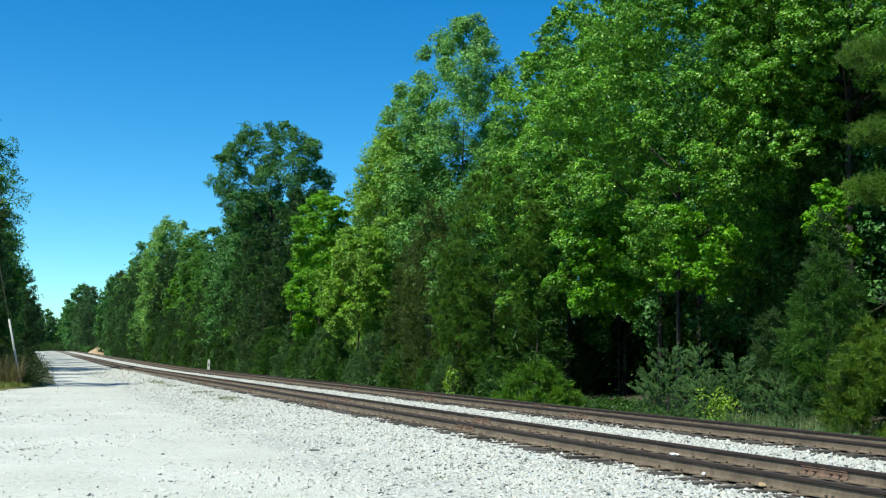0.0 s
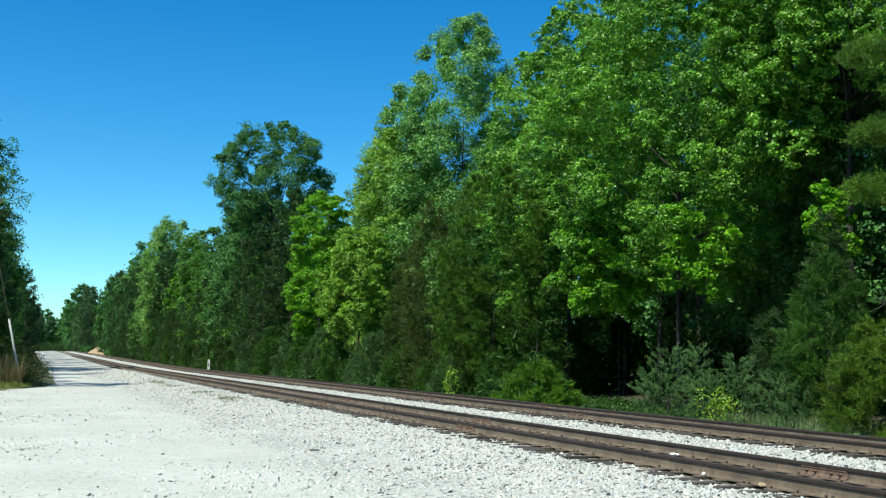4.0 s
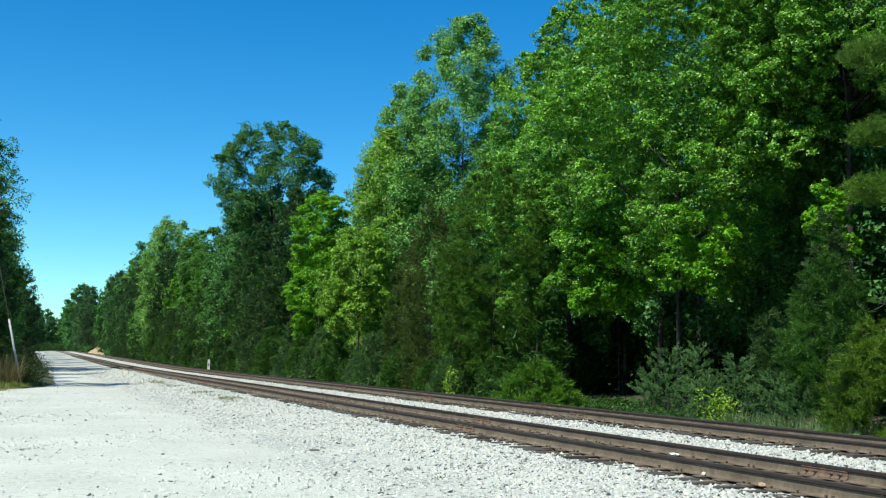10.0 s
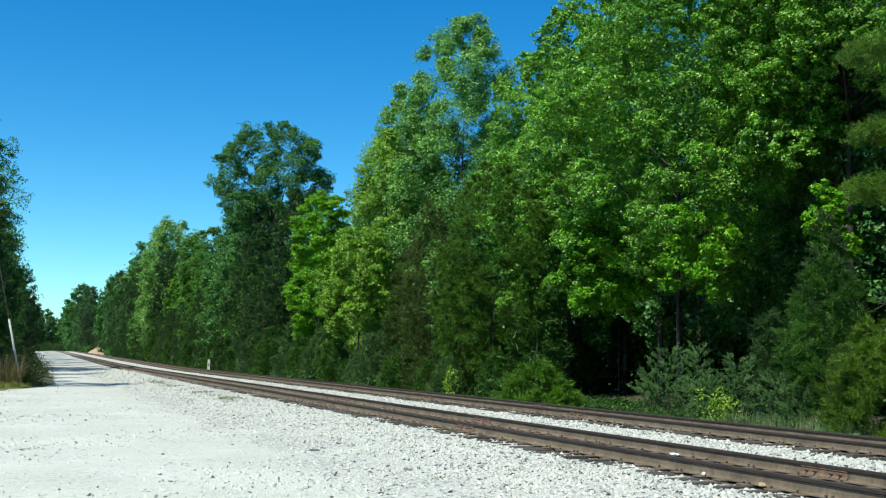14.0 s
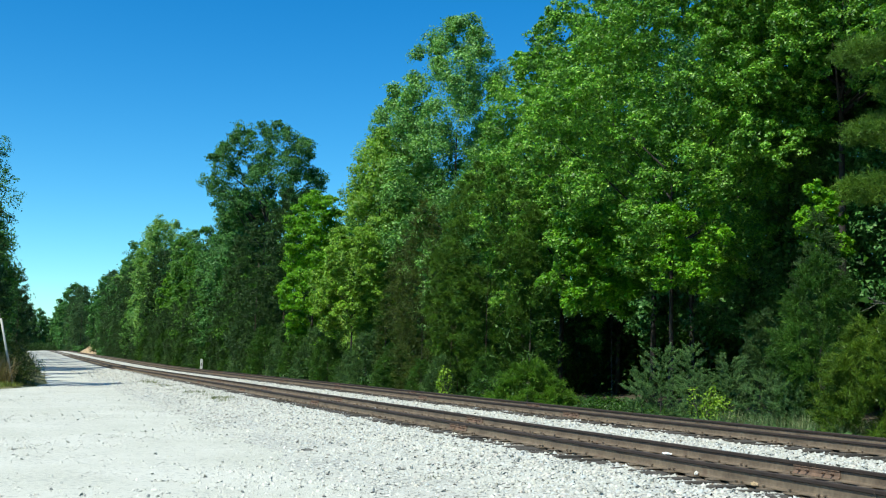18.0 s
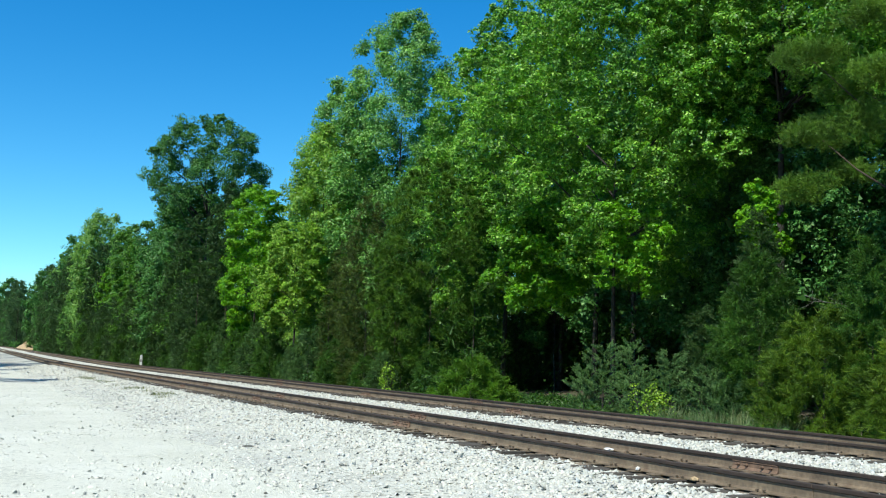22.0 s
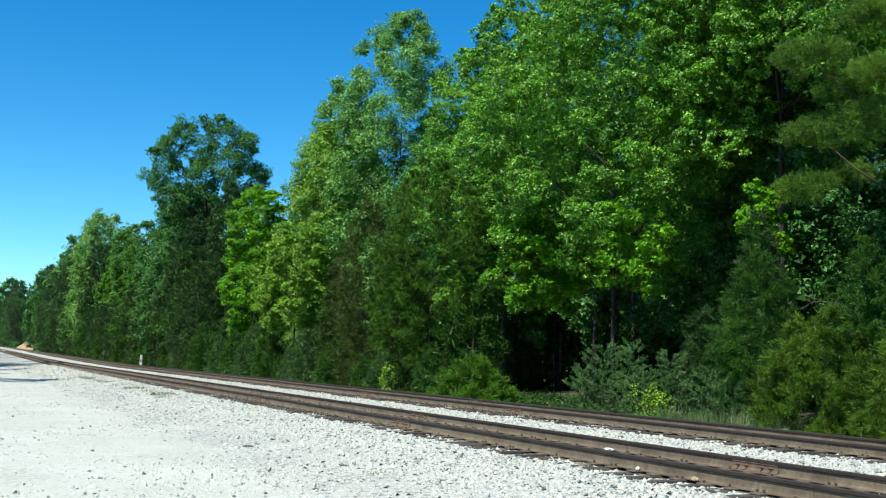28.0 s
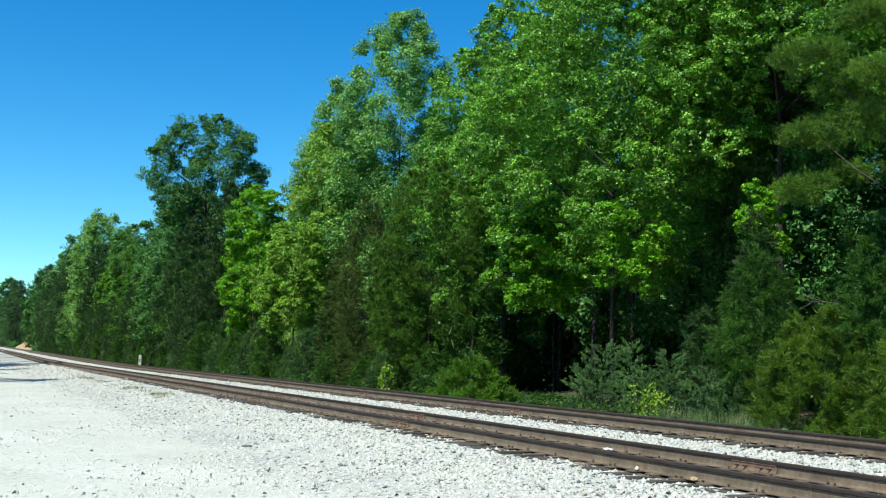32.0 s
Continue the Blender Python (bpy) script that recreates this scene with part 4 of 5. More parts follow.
grown("red_cedar", "brownish cedar at the dark woods' edge", 20.3, 60.0, 8.5, 0.02, [(0, 1.4), (0.3, 1.4), (0.6, 1.3), (0.84, 0.9), (1, 0.3)], 76, 0.42, 9, 90, 0.34, L_CEDARBR, 132, "feather", squash=1.0, tight=0.26, hollow=0.6, ratio=0.16, lift=0.25, boughs=2, sway=0.15, core=10, inner=0.8, girth=0.3, trunk=0.6, open_=0.5, group=EVER)
grown("pine_tree", "dark blue-green pine in the woods' edge", 20.8, 104.9, 15.0, 0.02, [(0, 3.2), (0.34, 3.2), (0.64, 3.0), (0.87, 2.4), (1, 1.0)], 130, 0.66, 9, 36, 0.40, L_PINE, 33, "needle", squash=0.6, ratio=0.17, bark=M_PINEBARK, boughs=2, core=10, inner=1.0, open_=0.5, group=EVER)
grown("pine_tree", "tall dark pine beside a bright maple", 21.6, 95.8, 16.8, 0.02, [(0, 2.5), (0.4, 2.2), (0.72, 1.8), (0.91, 1.3), (1, 0.5)], 100, 0.62, 9, 36, 0.38, L_PINE, 133, "needle", squash=0.6, ratio=0.17, bark=M_PINEBARK, boughs=2, core=10, inner=1.0, open_=0.5, group=EVER)
grown("pine_tree", "dark pine under a pale poplar", 21.5, 194.0, 19.6, 0.03, [(0, 2.8), (0.36, 3.0), (0.68, 3.1), (0.91, 2.4), (1, 1.0)], 56, 1.1, 12, 24, 0.6, L_PINE, 38, "needle", squash=0.7, ratio=0.16, bark=M_PINEBARK, boughs=1, z0=0.4, core=60, group=EVER)
grown("pine_tree", "dark pine reaching over the tracks with long needles", 21.6, 19.6, 14.2, 0.42, [(0, 3.4), (0.2, 4.3), (0.5, 4.5), (0.8, 4.3), (1, 3.0)], 26, 0.95, 40, 240, 0.17, L_NEARPINE, 1971, "needle", squash=0.34, tight=0.22, hollow=0.5, ratio=0.075, bark=M_PINEBARK, boughs=4, sway=0.3, lift=0.45, core=60, inner=1.1, open_=0.45, limbs=6, girth=0.8, trunk=0.95, group=EVER)
NEARC = dict(style="feather", squash=0.75, ratio=0.12, lift=0.42, boughs=2, core=8, inner=0.6, trunk=0.5, hollow=0.7, tight=0.18, open_=0.5, group="cedars beside the tracks")
grown("red_cedar", "olive-green feathery cedar spreading beside the tracks", 18.3, 19.7, 3.2, 0.04, [(0, 1.3), (0.2, 1.6), (0.5, 1.6), (0.78, 1.1), (1, 0.3)], 90, 0.34, 8, 126, 0.36, L_CEDARB, 35, sway=0.2, **NEARC)
grown("red_cedar", "olive-green cedar crowding the track", 18.1, 16.8, 2.9, 0.03, [(0, 1.3), (0.3, 1.4), (0.7, 1.0), (1, 0.3)], 70, 0.34, 8, 108, 0.36, L_CEDARB, 39, sway=0.2, **NEARC)
grown("red_cedar", "mid-green feathery cedar behind a lower olive one", 19.3, 23.1, 4.8, 0.04, [(0, 1.0), (0.4, 1.2), (0.62, 1.1), (0.83, 0.75), (1, 0.25)], 96, 0.34, 8, 108, 0.36, L_CEDAR, 40, sway=0.2, **NEARC)
# these two carry the overhead shade in their spray colour
grown("red_cedar", "slender cedar coloured dark for the shade of the woods", 20.8, 27.6, 3.8, 0.05, wide(SPIRE, 0.8), 24, 0.36, 12, 90, 0.36, L_CEDARSHADE, 36, sway=0.2, **NEARC)
grown("red_cedar", "tall cedar coloured dark for the shade of the sweetgums", 21.2, 25.4, 6.4, 0.05, wide(SPIRE, 1.2), 80, 0.36, 8, 90, 0.38, L_CEDARSHADE, 37, sway=0.2, **NEARC)
grown("red_cedar", "bright mid-green cedar at the edge of the woods", 18.8, 18.7, 4.7, 0.05, [(0, 0.9), (0.4, 0.95), (0.7, 0.7), (1, 0.2)], 76, 0.30, 8, 108, 0.34, L_CEDAR, 48, sway=0.2, **NEARC)
grown("red_cedar", "dark cedar standing close to the line", 19.8, 15.2, 5.0, 0.03, wide(SPIRE, 1.8), 40, 0.5, 10, 54, 0.40, L_CEDAR, 49, **NEARC)
# shrubs before the woods
for x, y, h, r, sd in ((18.35, 29.2, 2.3, 0.95, 41), (18.3, 27.5, 2.4, 0.8, 46), (18.5, 25.9, 2.1, 0.75, 47), (18.5, 24.1, 1.7, 0.8, 42), (18.1, 29.9, 1.6, 0.75, 143), (18.3, 22.9, 1.3, 0.7, 144), (18.0, 26.6, 1.5, 0.7, 145)):
    cedar("young_cedar", "dusty blue-green bushy young cedar by the rails", x, y, h, r, 36, 15, 44, 0.30, L_BLUE, sd, 0.9, 0.5, belly=0.2, group="young cedars by the track")
shrub("oak_sapling", "small yellow-green sapling with thin stems", 17.5, 25.6, 1.7, 0.75, 9, 1000, 0.075, L_YELLOW, 43, 0.8)
grown("green_bush", "fresh green feathery bush spreading beside the track", 18.3, 38.6, 1.9, 0.0, [(0, 1.9), (0.35, 1.7), (0.7, 1.1), (1, 0.4)], 56, 0.30, 8, 108, 0.42, L_FERN, 44, **NEARC)
# two bushes added to cover sunlit soil where deep shade belongs
shrub("green_bush", "low bush added as dark shade under the sweetgums", 19.5, 34.6, 0.7, 1.3, 12, 3200, 0.08, L_BUSH, 146, 0.55)
shrub("green_bush", "low bush added as dark shade at the foot of the woods", 19.3, 32.4, 0.65, 1.0, 10, 2400, 0.08, L_BUSH, 147, 0.55)
shrub("oak_sapling", "slim yellow-green sapling at the wood's edge", 18.0, 46.6, 2.2, 0.45, 5, 420, 0.10, L_YELLOW, 45, 0.8)
rng = np.random.default_rng(50)
for i, y in enumerate(list(np.arange(44, 75, 15)) + list(np.arange(78, 180, 8))):
    if 104 < y < 118:
        continue
    shrub("green_bush", "low leafy bush along the track", 18.7 + rng.uniform(-0.2, 0.8), y + rng.normal(0, 0.8), rng.uniform(1.0, 2.2), rng.uniform(0.9, 1.3), 12, 4000, 0.10 * (1 + y / 120), L_BUSH, 60 + i, 0.55)

# woods behind and farther off, from a few grown kinds
FILL = dict(boughs=1, limbs=4, core=50, tight=0.48, hollow=0.3, group="woods along the line")
KINDS = [
    grown("oak_tree", "oak in the crowded woods behind the tracks", 27.0, 152.0, 18.0, 0.06, wide(FULL, 4.4), 44, 1.25, 14, 14, 0.27, L_OAK, 71, **FILL),
    grown("sweetgum_tree", "sweetgum in the crowded woods behind the tracks", 27.0, 165.0, 18.0, 0.06, wide(DOME, 4.2), 44, 1.25, 14, 14, 0.27, L_MIDOAK, 72, **FILL),
    grown("poplar_tree", "pale poplar in the woods behind the tracks", 27.0, 178.0, 19.0, 0.08, wide(FULL, 4.2), 44, 1.25, 14, 14, 0.27, L_POPLAR, 73, **FILL),
    grown("pine_tree", "dark pine in the woods along the line", 22.0, 136.0, 17.0, 0.04, wide(FULL, 3.3), 48, 1.05, 10, 24, 0.5, L_PINE, 74, "needle", squash=0.65, ratio=0.16, bark=M_PINEBARK, **FILL),
    grown("red_cedar", "dark cedar filling the woods' edge", 21.5, 66.5, 8.0, 0.0, [(0, 1.7), (0.25, 1.9), (0.6, 1.6), (0.85, 0.9), (1, 0.3)], 40, 0.62, 10, 36, 0.36, L_CEDAR, 75, "feather", squash=1.0, ratio=0.2, lift=0.4, **FILL),
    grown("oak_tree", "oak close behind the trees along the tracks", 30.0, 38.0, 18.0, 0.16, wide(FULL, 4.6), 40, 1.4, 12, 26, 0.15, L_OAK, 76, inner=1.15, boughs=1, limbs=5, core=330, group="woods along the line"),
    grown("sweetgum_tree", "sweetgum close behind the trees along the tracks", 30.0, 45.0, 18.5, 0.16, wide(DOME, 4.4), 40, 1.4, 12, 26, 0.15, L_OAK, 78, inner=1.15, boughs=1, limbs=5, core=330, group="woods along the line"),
    # thicket in the dark bush leaf, its colour standing in for shade
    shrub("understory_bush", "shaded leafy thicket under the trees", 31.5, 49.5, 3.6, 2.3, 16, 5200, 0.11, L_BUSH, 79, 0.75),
    grown("oak_tree", "oak in the dense row along the line", 24.0, 135.0, 19.0, 0.04, wide(FULL, 4.4), 50, 1.2, 14, 18, 0.24, L_OAK, 81, **FILL),
    grown("sweetgum_tree", "bright sweetgum in the dense row along the line", 22.5, 158.0, 17.0, 0.04, wide(DOME, 3.8), 46, 1.1, 14, 18, 0.24, L_MIDOAK, 82, **FILL),
    grown("pine_tree", "bushy dark pine in the dense row along the line", 21.0, 112.0, 14.0, 0.0, [(0, 3.6), (0.3, 3.6), (0.6, 3.0), (0.85, 1.9), (1, 0.7)], 100, 0.66, 8, 24, 0.44, L_PINE, 83, "needle", squash=0.6, ratio=0.17, bark=M_PINEBARK, boughs=1, limbs=4, core=8, inner=1.0, open_=0.5, tight=0.3, hollow=0.55, group="woods along the line"),
    grown("oak_tree", "far oak near the end of the road", 24.0, 330.0, 19.0, 0.06, wide(FULL, 4.6), 34, 1.4, 12, 12, 0.42, L_OAK, 84, z0=1.3, **FILL),
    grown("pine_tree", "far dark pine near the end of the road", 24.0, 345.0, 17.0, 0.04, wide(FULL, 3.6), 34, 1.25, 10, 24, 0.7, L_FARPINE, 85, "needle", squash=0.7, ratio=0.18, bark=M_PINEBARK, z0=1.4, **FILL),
    grown("red_cedar", "grey-green bushy cedar low beside the track", 18.9, 62.0, 3.4, 0.0, [(0, 1.3), (0.3, 1.35), (0.65, 1.0), (1, 0.35)], 64, 0.30, 8, 72, 0.34, L_GREYC, 86, "feather", squash=1.0, ratio=0.16, lift=0.6, boughs=1, limbs=4, core=8, open_=0.5, hollow=0.6, group="low cedars by the track"),
    grown("red_cedar", "olive-green bushy cedar low beside the track", 19.0, 71.0, 3.2, 0.0, [(0, 1.3), (0.3, 1.35), (0.65, 1.0), (1, 0.35)], 64, 0.30, 8, 72, 0.34, L_CEDAR, 87, "feather", squash=1.0, ratio=0.16, lift=0.5, boughs=1, limbs=4, core=8, open_=0.5, hollow=0.6, group="low cedars by the track"),
]
for i, (x, y, k, sc) in enumerate(((19.2, 44.6, 14, 0.7), (18.8, 49.5, 13, 0.62), (19.2, 53.2, 14, 0.6), (19.0, 57.4, 14, 0.85), (18.8, 65.2, 13, 0.68), (19.3, 68.8, 14, 0.6), (19.1, 74.5, 13, 1.2), (18.9, 79.5, 14, 1.1), (19.2, 83.5, 13, 1.3), (19.4, 93.0, 14, 1.4), (19.6, 99.5, 13, 1.5),
                                   (19.2, 106.5, 14, 1.2), (19.2, 119.0, 14, 1.4), (19.2, 128.0, 13, 1.3), (19.2, 138.0, 14, 1.5), (19.2, 147.0, 13, 1.4), (19.2, 158.0, 14, 1.6), (19.3, 171.0, 13, 1.5), (19.3, 184.0, 14, 1.7))):
    copy_thing(KINDS[k], pose(x, y, float(rise(y)) - 0.03, 0, 0, i * 67) @ Matrix.Scale(sc, 4))
woods = []
for y in np.arange(9, 75, 7.0):
    woods.append((29.0, y, 4, 1.0))
    woods.append((34.0, y + 3.5, 4, 1.0))
for y in np.arange(75, 135, 6.5):
    woods.append((29.0, y, 0, 0.9))
    woods.append((34.5, y + 3, 1, 0.95))
for y in np.arange(112, 325, 7.0):
    woods.append((20.8, y, 2, 0.85))
for y in np.arange(115, 325, 9.5):
    woods.append((26.0, y, 0, 1.12))
for y in np.arange(325, 420, 8.0):
    woods.append((25.5, y, 1, 1.1))
for y in np.arange(424, 700, 9.0):
    woods.append((20.8, y, 5, 1.1))
for y in list(np.arange(46, 60, 5.0)) + list(np.arange(77, 94, 5.0)):
    woods.append((21.8, y, 3, 0.8))
for y in np.arange(96, 300, 7.5):
    woods.append((20.2, y, 3, 0.8))
for y in np.arange(11, 110, 3.6):
    if y > 50:
        woods.append((23.3, y, 6, 1.0))
    if y > 50:
        woods.append((27.5, y + 1.7, 6, 1.3))
    woods.append((31.5, y, 6, 1.9))
    if y < 60:
        woods.append((34.5, y + 1.7, 6, 2.5))
        woods.append((37.0, y, 6, 2.6))
woods += [(27.0, 27.0, 4, 0.85), (28.5, 23.0, 4, 0.9), (31.0, 31.5, 4, 1.0), (27.5, 32.5, 4, 0.8), (33.0, 30.0, 6, 2.8), (33.5, 34.5, 6, 2.8), (33.0, 39.0, 6, 2.8), (32.5, 25.5, 6, 2.8), (22.6, 14.5, 3, 0.9), (23.2, 18.5, 3, 0.9), (22.8, 23.0, 3, 0.9), (25.0, 11.0, 3, 0.9), (24.5, 21.0, 3, 0.9), (26.0, 16.0, 3, 0.9)]
rng = np.random.default_rng(77)
for x, y, sel, s in woods:
    k = (rng.choice([0, 1, 2]), rng.choice([0, 1, 1, 3]), rng.choice([0, 1, 3, 3, 3, 3, 2]), 4, rng.choice([5, 6]), rng.choice([0, 2, 1]), 7)[sel]
    if x < 21.5 and 150 < y < 235:
        s = s * 0.72
    if y > 232 and x > 15 and k in (0, 1, 2, 3):
        k, s = (3, 3, 3, 0)[int(y) % 4], s * 1.3
    if 105 < y < 215 and k in (0, 1, 2, 3):
        k = {0: 8, 1: 9, 2: 9, 3: 10}[k]
    elif y > 300 and k in (0, 1, 3):
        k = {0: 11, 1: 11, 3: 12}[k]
    sc = s * rng.uniform(0.82, 1.12)
    if sel == 3:
        sc = rng.uniform(0.45, 0.75) if y < 44 else rng.uniform(0.6, 1.0)
        if y > 92:
            k, sc = 10, rng.uniform(0.45, 0.72)
    copy_thing(KINDS[k], pose(x + rng.normal(0, 0.8), y + rng.normal(0, 1.0), float(rise(y)) - 0.05, 0, 0, rng.uniform(0, 360)) @ Matrix.Scale(sc, 4))

# woods on the other side of the road
for x, y, k, s in ((-6.4, 59, 10, 1.22), (-9.0, 65, 5, 0.95), (-7.0, 75, 10, 1.05), (-8.2, 88, 5, 1.1), (-6.2, 104, 10, 1.4), (-0.9, 190, 3, 0.85), (0.0, 262, 12, 0.78), (-14, 100, 6, 1.2), (-6.2, 112, 6, 1.35), (-6.9, 121, 3, 1.36), (-5.6, 136, 3, 1.2), (-5.6, 152, 1, 1.2), (-5.2, 170, 3, 1.15), (-5.0, 184, 0, 1.1),
                   (-4.8, 204, 3, 1.1), (-4.6, 222, 1, 1.05), (-4.2, 246, 3, 1.05), (-3.8, 270, 0, 1.0), (-3.2, 298, 3, 1.05), (-3.0, 330, 1, 1.0), (-2.8, 364, 3, 1.1), (-2.6, 400, 0, 1.0), (-2.0, 440, 3, 1.1), (-1.4, 480, 1, 1.0),
                   (-10, 110, 0, 1.3), (-12, 118, 0, 1.3), (-13, 136, 1, 1.25), (-12, 160, 2, 1.2), (-13, 190, 1, 1.1), (-12, 225, 0, 1.1), (-15, 110, 0, 1.3), (-18, 122, 1, 1.3), (-17, 145, 0, 1.3), (-17, 170, 1, 1.3),
                   (-13, 205, 1, 1.2), (-12, 250, 0, 1.2), (-11, 280, 1, 1.2), (-11, 305, 0, 1.2), (-10, 335, 1, 1.2), (-10, 360, 0, 1.2), (-9, 400, 1, 1.2), (-8, 440, 0, 1.2),
                   (-6, 590, 0, 1.35), (-1, 596, 3, 1.45), (2.5, 600, 3, 1.4), (6.5, 600, 0, 1.2), (10.0, 606, 3, 1.1), (13.0, 600, 2, 0.8), (16.0, 605, 2, 0.75), (19.0, 604, 2, 0.8), (4, 640, 0, 1.2), (9, 640, 1, 1.2), (14, 640, 0, 1.0), (0, 640, 1, 1.3)):
    k = {0: 11, 1: 11, 3: 12}.get(k, k) if y > 240 else k
    copy_thing(KINDS[k], pose(x, y, float(rise(y)) - 0.05, 0, 0, (x * 53 + y * 17) % 360) @ Matrix.Scale(s, 4))
for i, y in enumerate(np.arange(104, 480, 11.0)):
    copy_thing(KINDS[4], pose(-3.6 + 1.0 * math.sin(i * 2.1), y, float(rise(y)) - 0.05, 0, 0, i * 77 % 360) @ Matrix.Scale(0.5 + 0.15 * math.sin(i * 1.7), 4))
for i in range(14):
    x, y = -4 + 1.9 * i, 585 + 8 * math.sin(i * 1.9)
    copy_thing(KINDS[7], pose(x, y, float(rise(y)) - 0.05, 0, 0, i * 50) @ Matrix.Scale(1.5, 4))
    copy_thing(KINDS[7], pose(x * 1.4, y + 40, float(rise(y)) - 0.05, 0, 0, i * 70) @ Matrix.Scale(3.2, 4))


# ---- small things ----
def guy_wire():
    a, b = Vector((-0.27, 57.0, 0.0)), Vector((-2.34, 57.0, 9.0))
    g = thing("guy_wire", "slanting steel guy wire with a white plastic guard", "guy wire")
    up = b - a
    piece("wire", tube("wire", [a - up * 0.02, a + up * 0.5, b], [0.012, 0.012, 0.012], M_POLE, 5), g)
    piece("guard", tube("guard", [a + up * 0.01, a + up * 0.2, a + up * 0.36], [0.055, 0.055, 0.05], M_GUARD, 8), g, "white plastic sleeve on the wire")
    pole = thing("utility_pole", "weathered wooden utility pole at the wood's edge", "utility pole", pose(-2.6, 57.0, 0))
    piece("shaft", tube("shaft", [(0, 0, -0.2), (0.02, 0, 4.5), (0, 0, 9.6)], [0.17, 0.14, 0.11], M_POLE, 10), pole)
    part("crossarm", box_bm(-0.9, 0.9, -0.055, 0.055, 8.9, 9.02, 0.01), M_POLE, pole)


guy_wire()


def mile_post():
    p = thing("mile_post", "small white post marker beside the far rail", "post", pose(17.2, 113.4, 0, 0, 0, -35))
    part("stake", box_bm(-0.05, 0.05, -0.05, 0.05, -0.3, 0.9, 0.008), M_POLE, p)
    part("board", box_bm(-0.14, 0.14, -0.085, -0.055, 0.35, 1.40, 0.008), M_GUARD, p, "white painted board with a dark marking")
    part("marking", box_bm(-0.07, 0.07, -0.089, -0.085, 0.72, 1.02), M_DARKSTONE, p, "dark weathered marking")


mile_post()


def clay_bank():
    """A cut bank of bare clay."""
    rng = np.random.default_rng(9)
    u, v = np.linspace(0, 1, 26), np.linspace(0, 1, 14)
    U, Vv = np.meshgrid(u, v)
    X = 18.4 + 4.5 * Vv ** 0.8 + 0.5 * np.sin(U * 17 + Vv * 5) + rng.normal(0, 0.12, U.shape)
    Y = 292 + 128 * U + 2 * np.sin(Vv * 6)
    Z = -0.1 + 4.6 * Vv * np.sin(np.pi * np.clip(U * 0.9 + 0.05, 0, 1)) ** 0.6 + rng.normal(0, 0.12, U.shape)
    P = np.stack([X, Y, Z + 1.4], -1).reshape(-1, 3)
    i = np.arange(13)[:, None] * 26 + np.arange(25)[None]
    F = np.stack([i, i + 1, i + 27, i + 26], -1).reshape(-1, 4)
    return tagged(new("clay_bank", fast_mesh("clay_bank", P, F, M_CLAY)), "bare orange clay bank cut beside the line", "bank", kind="structure")


clay_bank()
for i, (x, y, h) in enumerate(((18.7, 412, 4.0), (19.6, 280, 3.0))):
    shrub("green_bush", "scrubby bush growing over a clay bank", x, y, h, 2.4, 9, 500, 0.5, L_OAK, 160 + i, 0.6, z0=float(rise(y)))
rng = np.random.default_rng(90)
for i in range(30):
    tuft("dry_grass", "tall dry brown grass at the roadside", -3.6 + rng.uniform(0, 2.9), 55.5 + rng.uniform(0, 4.0), 0.0, rng.uniform(0.8, 1.9), 0.5, 170, (M_DRYGRASS, M_DRYGRASS, M_WEED)[i % 3], 100 + i, 0.008, group="dry grass at the roadside")
shrub("green_bush", "olive-brown roadside bush overhanging the gravel", -0.1, 58.4, 1.75, 1.35, 18, 6000, 0.10, L_CEDARBR, 141, 0.3)
shrub("green_bush", "brown-green bush among dry grass", -0.9, 61.5, 2.6, 1.6, 16, 6000, 0.12, L_CEDARBR, 142, 0.45)
for i in range(60):
    yy = rng.uniform(48, 58)
    tuft("grass_tuft", "short green grass on the verge", float(road_left(np.array(yy))) - rng.uniform(0.05, 2.4), yy, 0.08, rng.uniform(0.12, 0.35), 0.5, 90, M_GREENGRASS, 200 + i, 0.03, group="grass on the verge")
for i in range(46):
    yy = 19.8 + 4.6 * rng.random()
    tuft("pale_grass", "tall pale grass and weeds beside the rail", 17.05 + rng.uniform(0, 0.95), yy, 0.05, rng.uniform(0.45, 0.85), 0.34, 130, (M_PALEGRASS, M_PALEGRASS, L_BLUE)[i % 3], 300 + i, 0.0065, group="pale grass by the track")
for i in range(34):
    y = 32 + 60 * (i / 34) ** 1.2
    tuft("weeds", "green weeds along the foot of the ballast", 17.2 + rng.uniform(-0.1, 0.6), y + rng.normal(0, 0.3), 0.0, rng.uniform(0.15, 0.3) * (1 + y / 120), 0.4, 90, (M_WEED, L_BUSH)[i % 2], 400 + i, 0.02, group="weeds by the track")
for i in range(60):
    y = 38 + rng.uniform(0, 28)
    tuft("weed", "sparse low weeds at the edge of the ballast", 7.0 + rng.normal(0, 0.3), y, 0.17, rng.uniform(0.09, 0.20), 0.40, 60, M_WEED, 500 + i, 0.05, category="weed", group="weeds in the gravel")
tuft("weed", "small green weed growing in the gravel", 5.55, 14.6, 0.09, 0.10, 0.14, 40, M_WEED, 560, 0.05, category="weed")


M_STALK = leaf_mat("bleached_stalk", (0.24, 0.23, 0.18), (0.42, 0.41, 0.34), 0.2)
for i, (x, y, h) in enumerate(((17.25, 20.6, 0.62), (17.3, 20.2, 0.5), (17.35, 21.4, 0.55), (17.2, 19.2, 0.4), (17.5, 16.9, 0.7), (17.5, 17.6, 0.6))):
    tuft("dead_stalks", "bleached dead weed stalks beside the rail", x, y, 0.04, h, 0.28, 22, M_STALK, 600 + i, 0.010, category="weed stalks", group="dead stalks by the track")


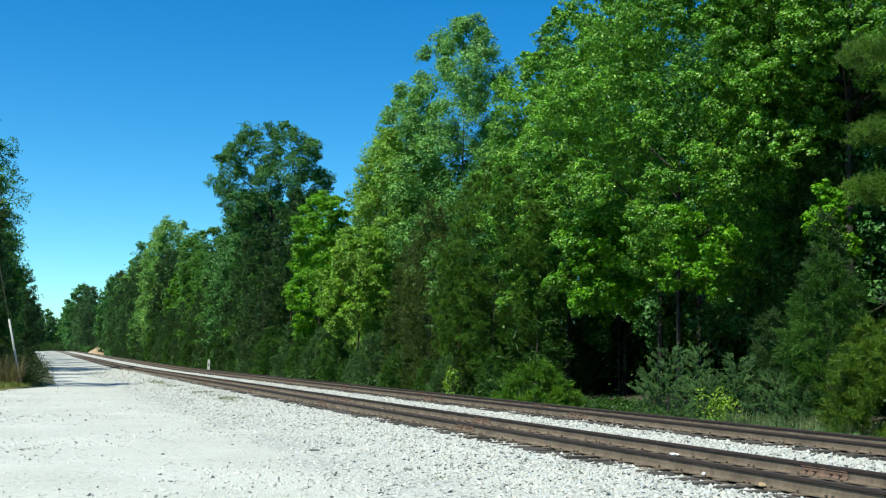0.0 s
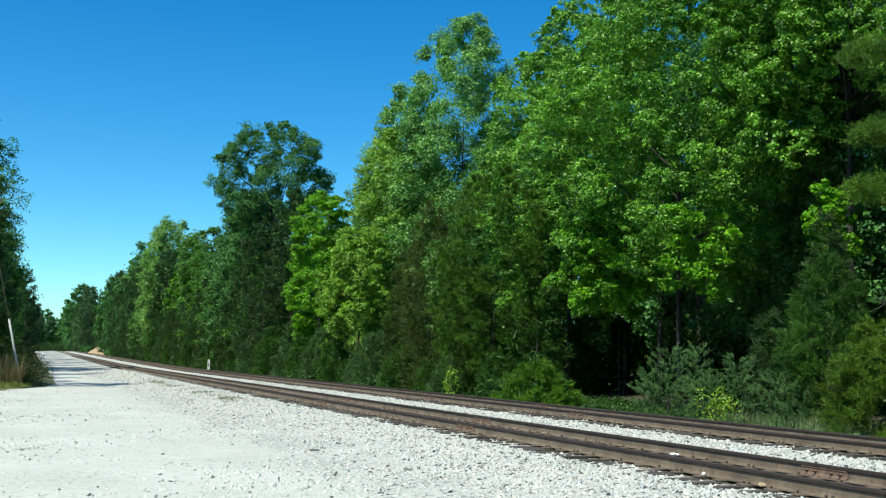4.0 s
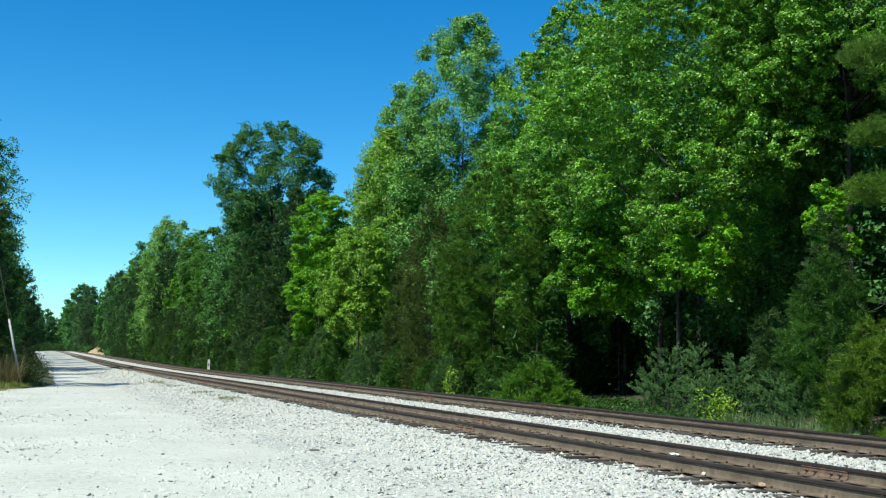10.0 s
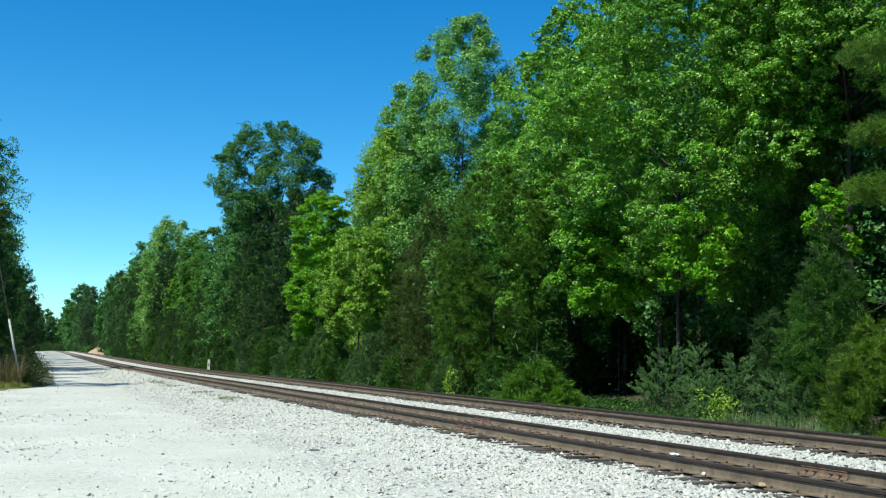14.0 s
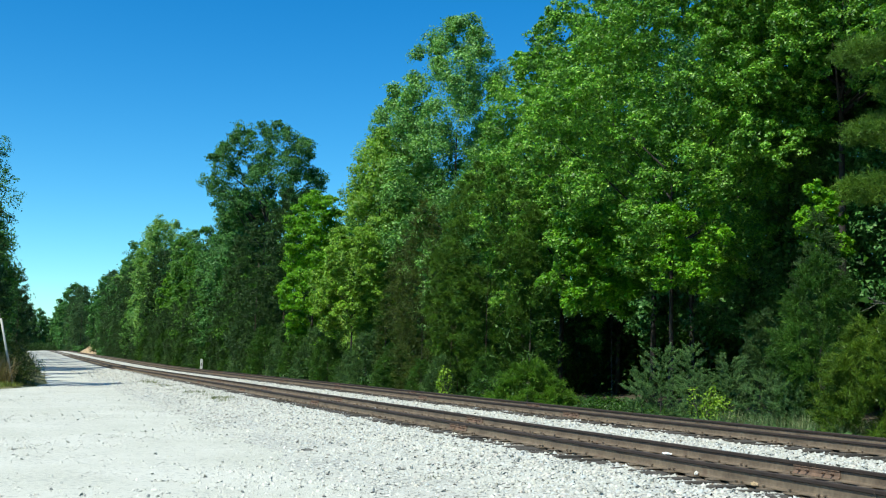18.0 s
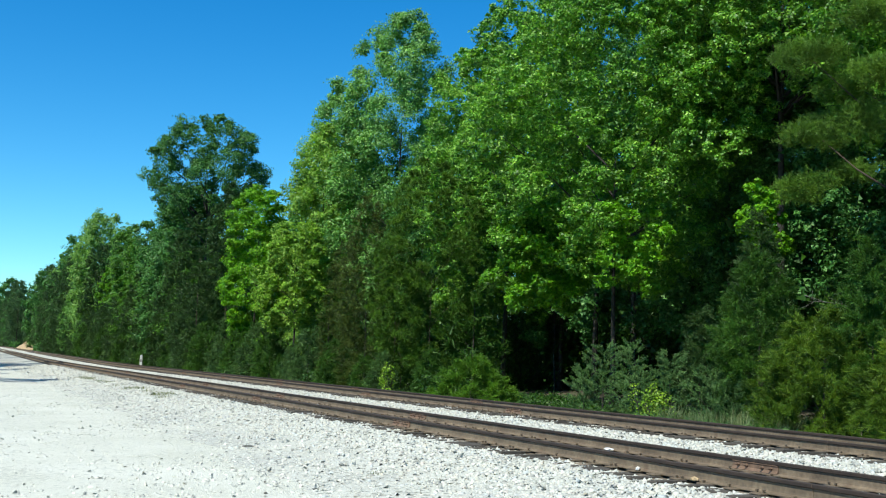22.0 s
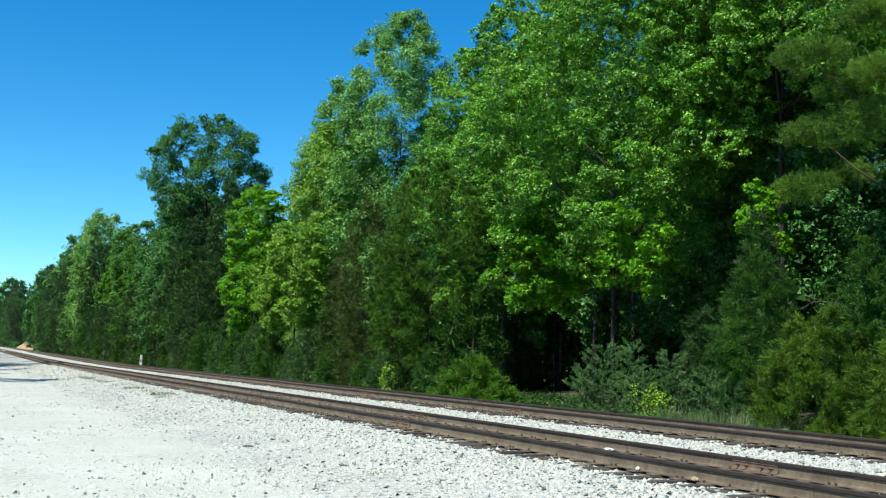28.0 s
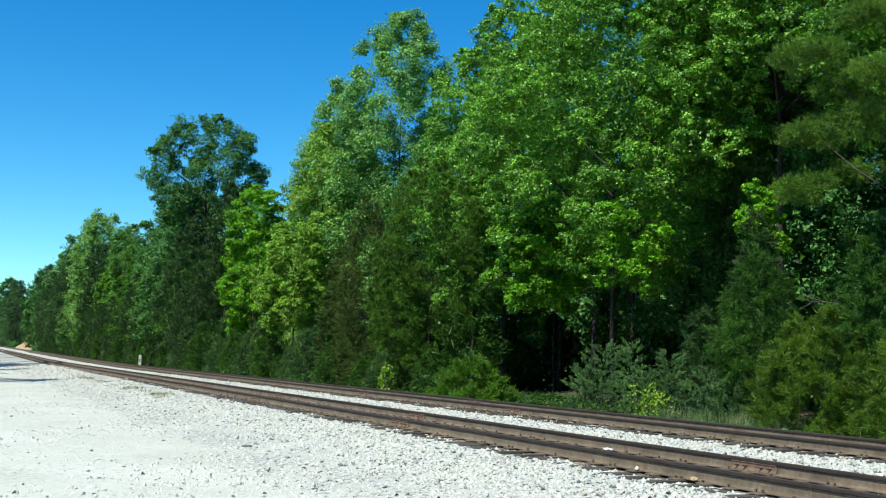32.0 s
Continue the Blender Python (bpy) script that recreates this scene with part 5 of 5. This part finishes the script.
def dead_branch(x, y, z, seed):
    """A bare bleached bough, forked into twigs, hung up in the cedars."""
    r = np.random.default_rng(seed)
    d = thing("dead_branch", "bare bleached dead branch caught among cedars", "branch", pose(x, y, z))
    main = np.array([(0.9, 0.3, -0.15), (0.35, 0.1, 0.0), (-0.3, 0.0, 0.02), (-1.0, -0.2, 0.0)])
    piece("stem", tube("stem", main, [0.016, 0.012, 0.008, 0.003], M_DEADWOOD, 6), d)
    for i in range(11):
        u = r.uniform(0.15, 0.95)
        p = np.array([np.interp(u, [0, 0.33, 0.66, 1], main[:, k]) for k in range(3)])
        q = p + np.array([-0.5 * r.uniform(0.4, 1.1), r.normal(0, 0.2), r.normal(0.05, 0.22)])
        piece("twig", tube("twig", [p, (p + q) / 2 + r.normal(0, 0.03, 3), q], [0.006, 0.005, 0.002], M_DEADWOOD, 4), d)


dead_branch(19.3, 20.4, 3.35, 5)


# low growth between the track and the woods
def undergrowth(name, label, x0, x1, y0, y1, n, h0, h1, mat, seed):
    r = np.random.default_rng(seed)
    x, y = r.uniform(x0, x1, n), y0 + (y1 - y0) * r.random(n) ** 1.5
    z = np.maximum(ground_height(x, y), np.where(x < 18.2, bed_height(x, y), -1)) - 0.03
    a, h = r.uniform(0, 6.283, n), r.uniform(h0, h1, n)
    o = np.stack([np.cos(a), np.sin(a), np.zeros(n)], 1)
    s = np.stack([-o[:, 1], o[:, 0], np.zeros(n)], 1)
    P = np.stack([x, y, z], 1)
    w = (0.003 + 0.00018 * y)[:, None] * r.uniform(0.5, 1.2, (n, 1))
    up = np.array([0, 0, 1.0])
    V = np.stack([P - s * w * 0.4, P + s * w * 0.4, P + o * (h * 0.25)[:, None] + up * (h * 0.65)[:, None] + s * w, P + o * (h * r.uniform(0.2, 1.0, n))[:, None] + up * (h * r.uniform(0.6, 1.1, n))[:, None] - s * w * 0.3], 1).reshape(-1, 3)
    tagged(new(name, fast_mesh(name, V, np.arange(n * 4).reshape(-1, 4), mat)), label, "undergrowth", kind="stuff")


undergrowth("undergrowth", "low green weeds and grass between track and woods", 18.0, 21.0, 26, 75, 12000, 0.04, 0.14, M_WEED, 701)
# added brush in a shaded colour, darkens sunlit ground under the boughs
undergrowth("undergrowth", "low brush coloured for deep shade under the edge of the woods", 18.4, 23.5, 13, 75, 18000, 0.15, 0.50, L_CEDARSHADE, 703)
undergrowth("undergrowth", "pale grass blades along the ballast's foot", 16.8, 18.0, 19.5, 25.5, 6000, 0.10, 0.36, L_BLUE, 702)


# loose bits on and by the track
def chunk(name, label, category, x, y, z, size, mat, seed, turn=0):
    r = np.random.default_rng(seed)
    bm = bmesh.new()
    bmesh.ops.create_icosphere(bm, subdivisions=1, radius=0.5)
    for v in bm.verts:
        v.co = Vector([c * s * (1 + r.normal(0, 0.14)) for c, s in zip(v.co, size)])
    ob = new(name, shared(name, bm, mat))
    ob.matrix_basis = pose(x, y, z, 0, 0, turn)
    return tagged(ob, label, category)


chunk("stone", "pale stone resting on the foot of a rail", "stone", 8.435, 12.55, 0.345, (0.07, 0.08, 0.06), M_LITTER, 1)
chunk("stone", "tan stone resting against the rail", "stone", 8.42, 11.30, 0.345, (0.09, 0.13, 0.06), M_CLAY, 2, 20)
chunk("stone", "flat white stone caught between the rails", "stone", 9.92, 15.6, 0.335, (0.08, 0.28, 0.05), M_WHITE, 3, 10)
chunk("stone", "dark flat stone lying in the gravel", "stone", 4.95, 19.6, 0.07, (0.30, 0.12, 0.06), M_DARKSTONE, 4, -25)
chunk("stone", "dark stone half sunk in the gravel", "stone", 8.0, 27.5, 0.27, (0.35, 0.3, 0.10), M_DARKSTONE, 5, 40)
chunk("stone", "bluish flat stone in the gravel", "stone", 5.6, 19.4, 0.09, (0.22, 0.2, 0.06), M_LITTER, 6, 15)
r = np.random.default_rng(33)
for i in range(7):
    x, y = r.uniform(2.5, 7), 13 + 30 * r.random() ** 1.5
    chunk("stone", "small dark stone lying on the gravel", "stone", x, y, float(np.maximum(bed_height(np.array(x), np.array(y)), 0.02)) + 0.01, (0.05 + 0.05 * r.random(), 0.04 + 0.03 * r.random(), 0.025), M_DARKSTONE, 40 + i, r.uniform(0, 180))


def motions():
    """The wind stirs the boughs a little."""
    for ob, deg, seed in SWAY:
        r = np.random.default_rng(seed)
        p1, p2, p3 = r.uniform(0, 6.28, 3)
        f1, f2 = r.uniform(0.32, 0.5), r.uniform(0.12, 0.2)
        rows = []
        for k in range(41):
            t = k * 0.8
            g = 0.6 + 0.4 * math.sin(6.283 * 0.05 * t + p3)
            a = deg * g * (0.6 * math.sin(6.283 * f1 * t + p1) + 0.4 * math.sin(6.283 * f2 * t + p2))
            b = deg * g * 0.7 * math.sin(6.283 * f1 * 0.8 * t + p2)
            rows.append((t, pose(0, 0, 0, a, b, 0.5 * a)))
        walk(ob, rows)


motions()
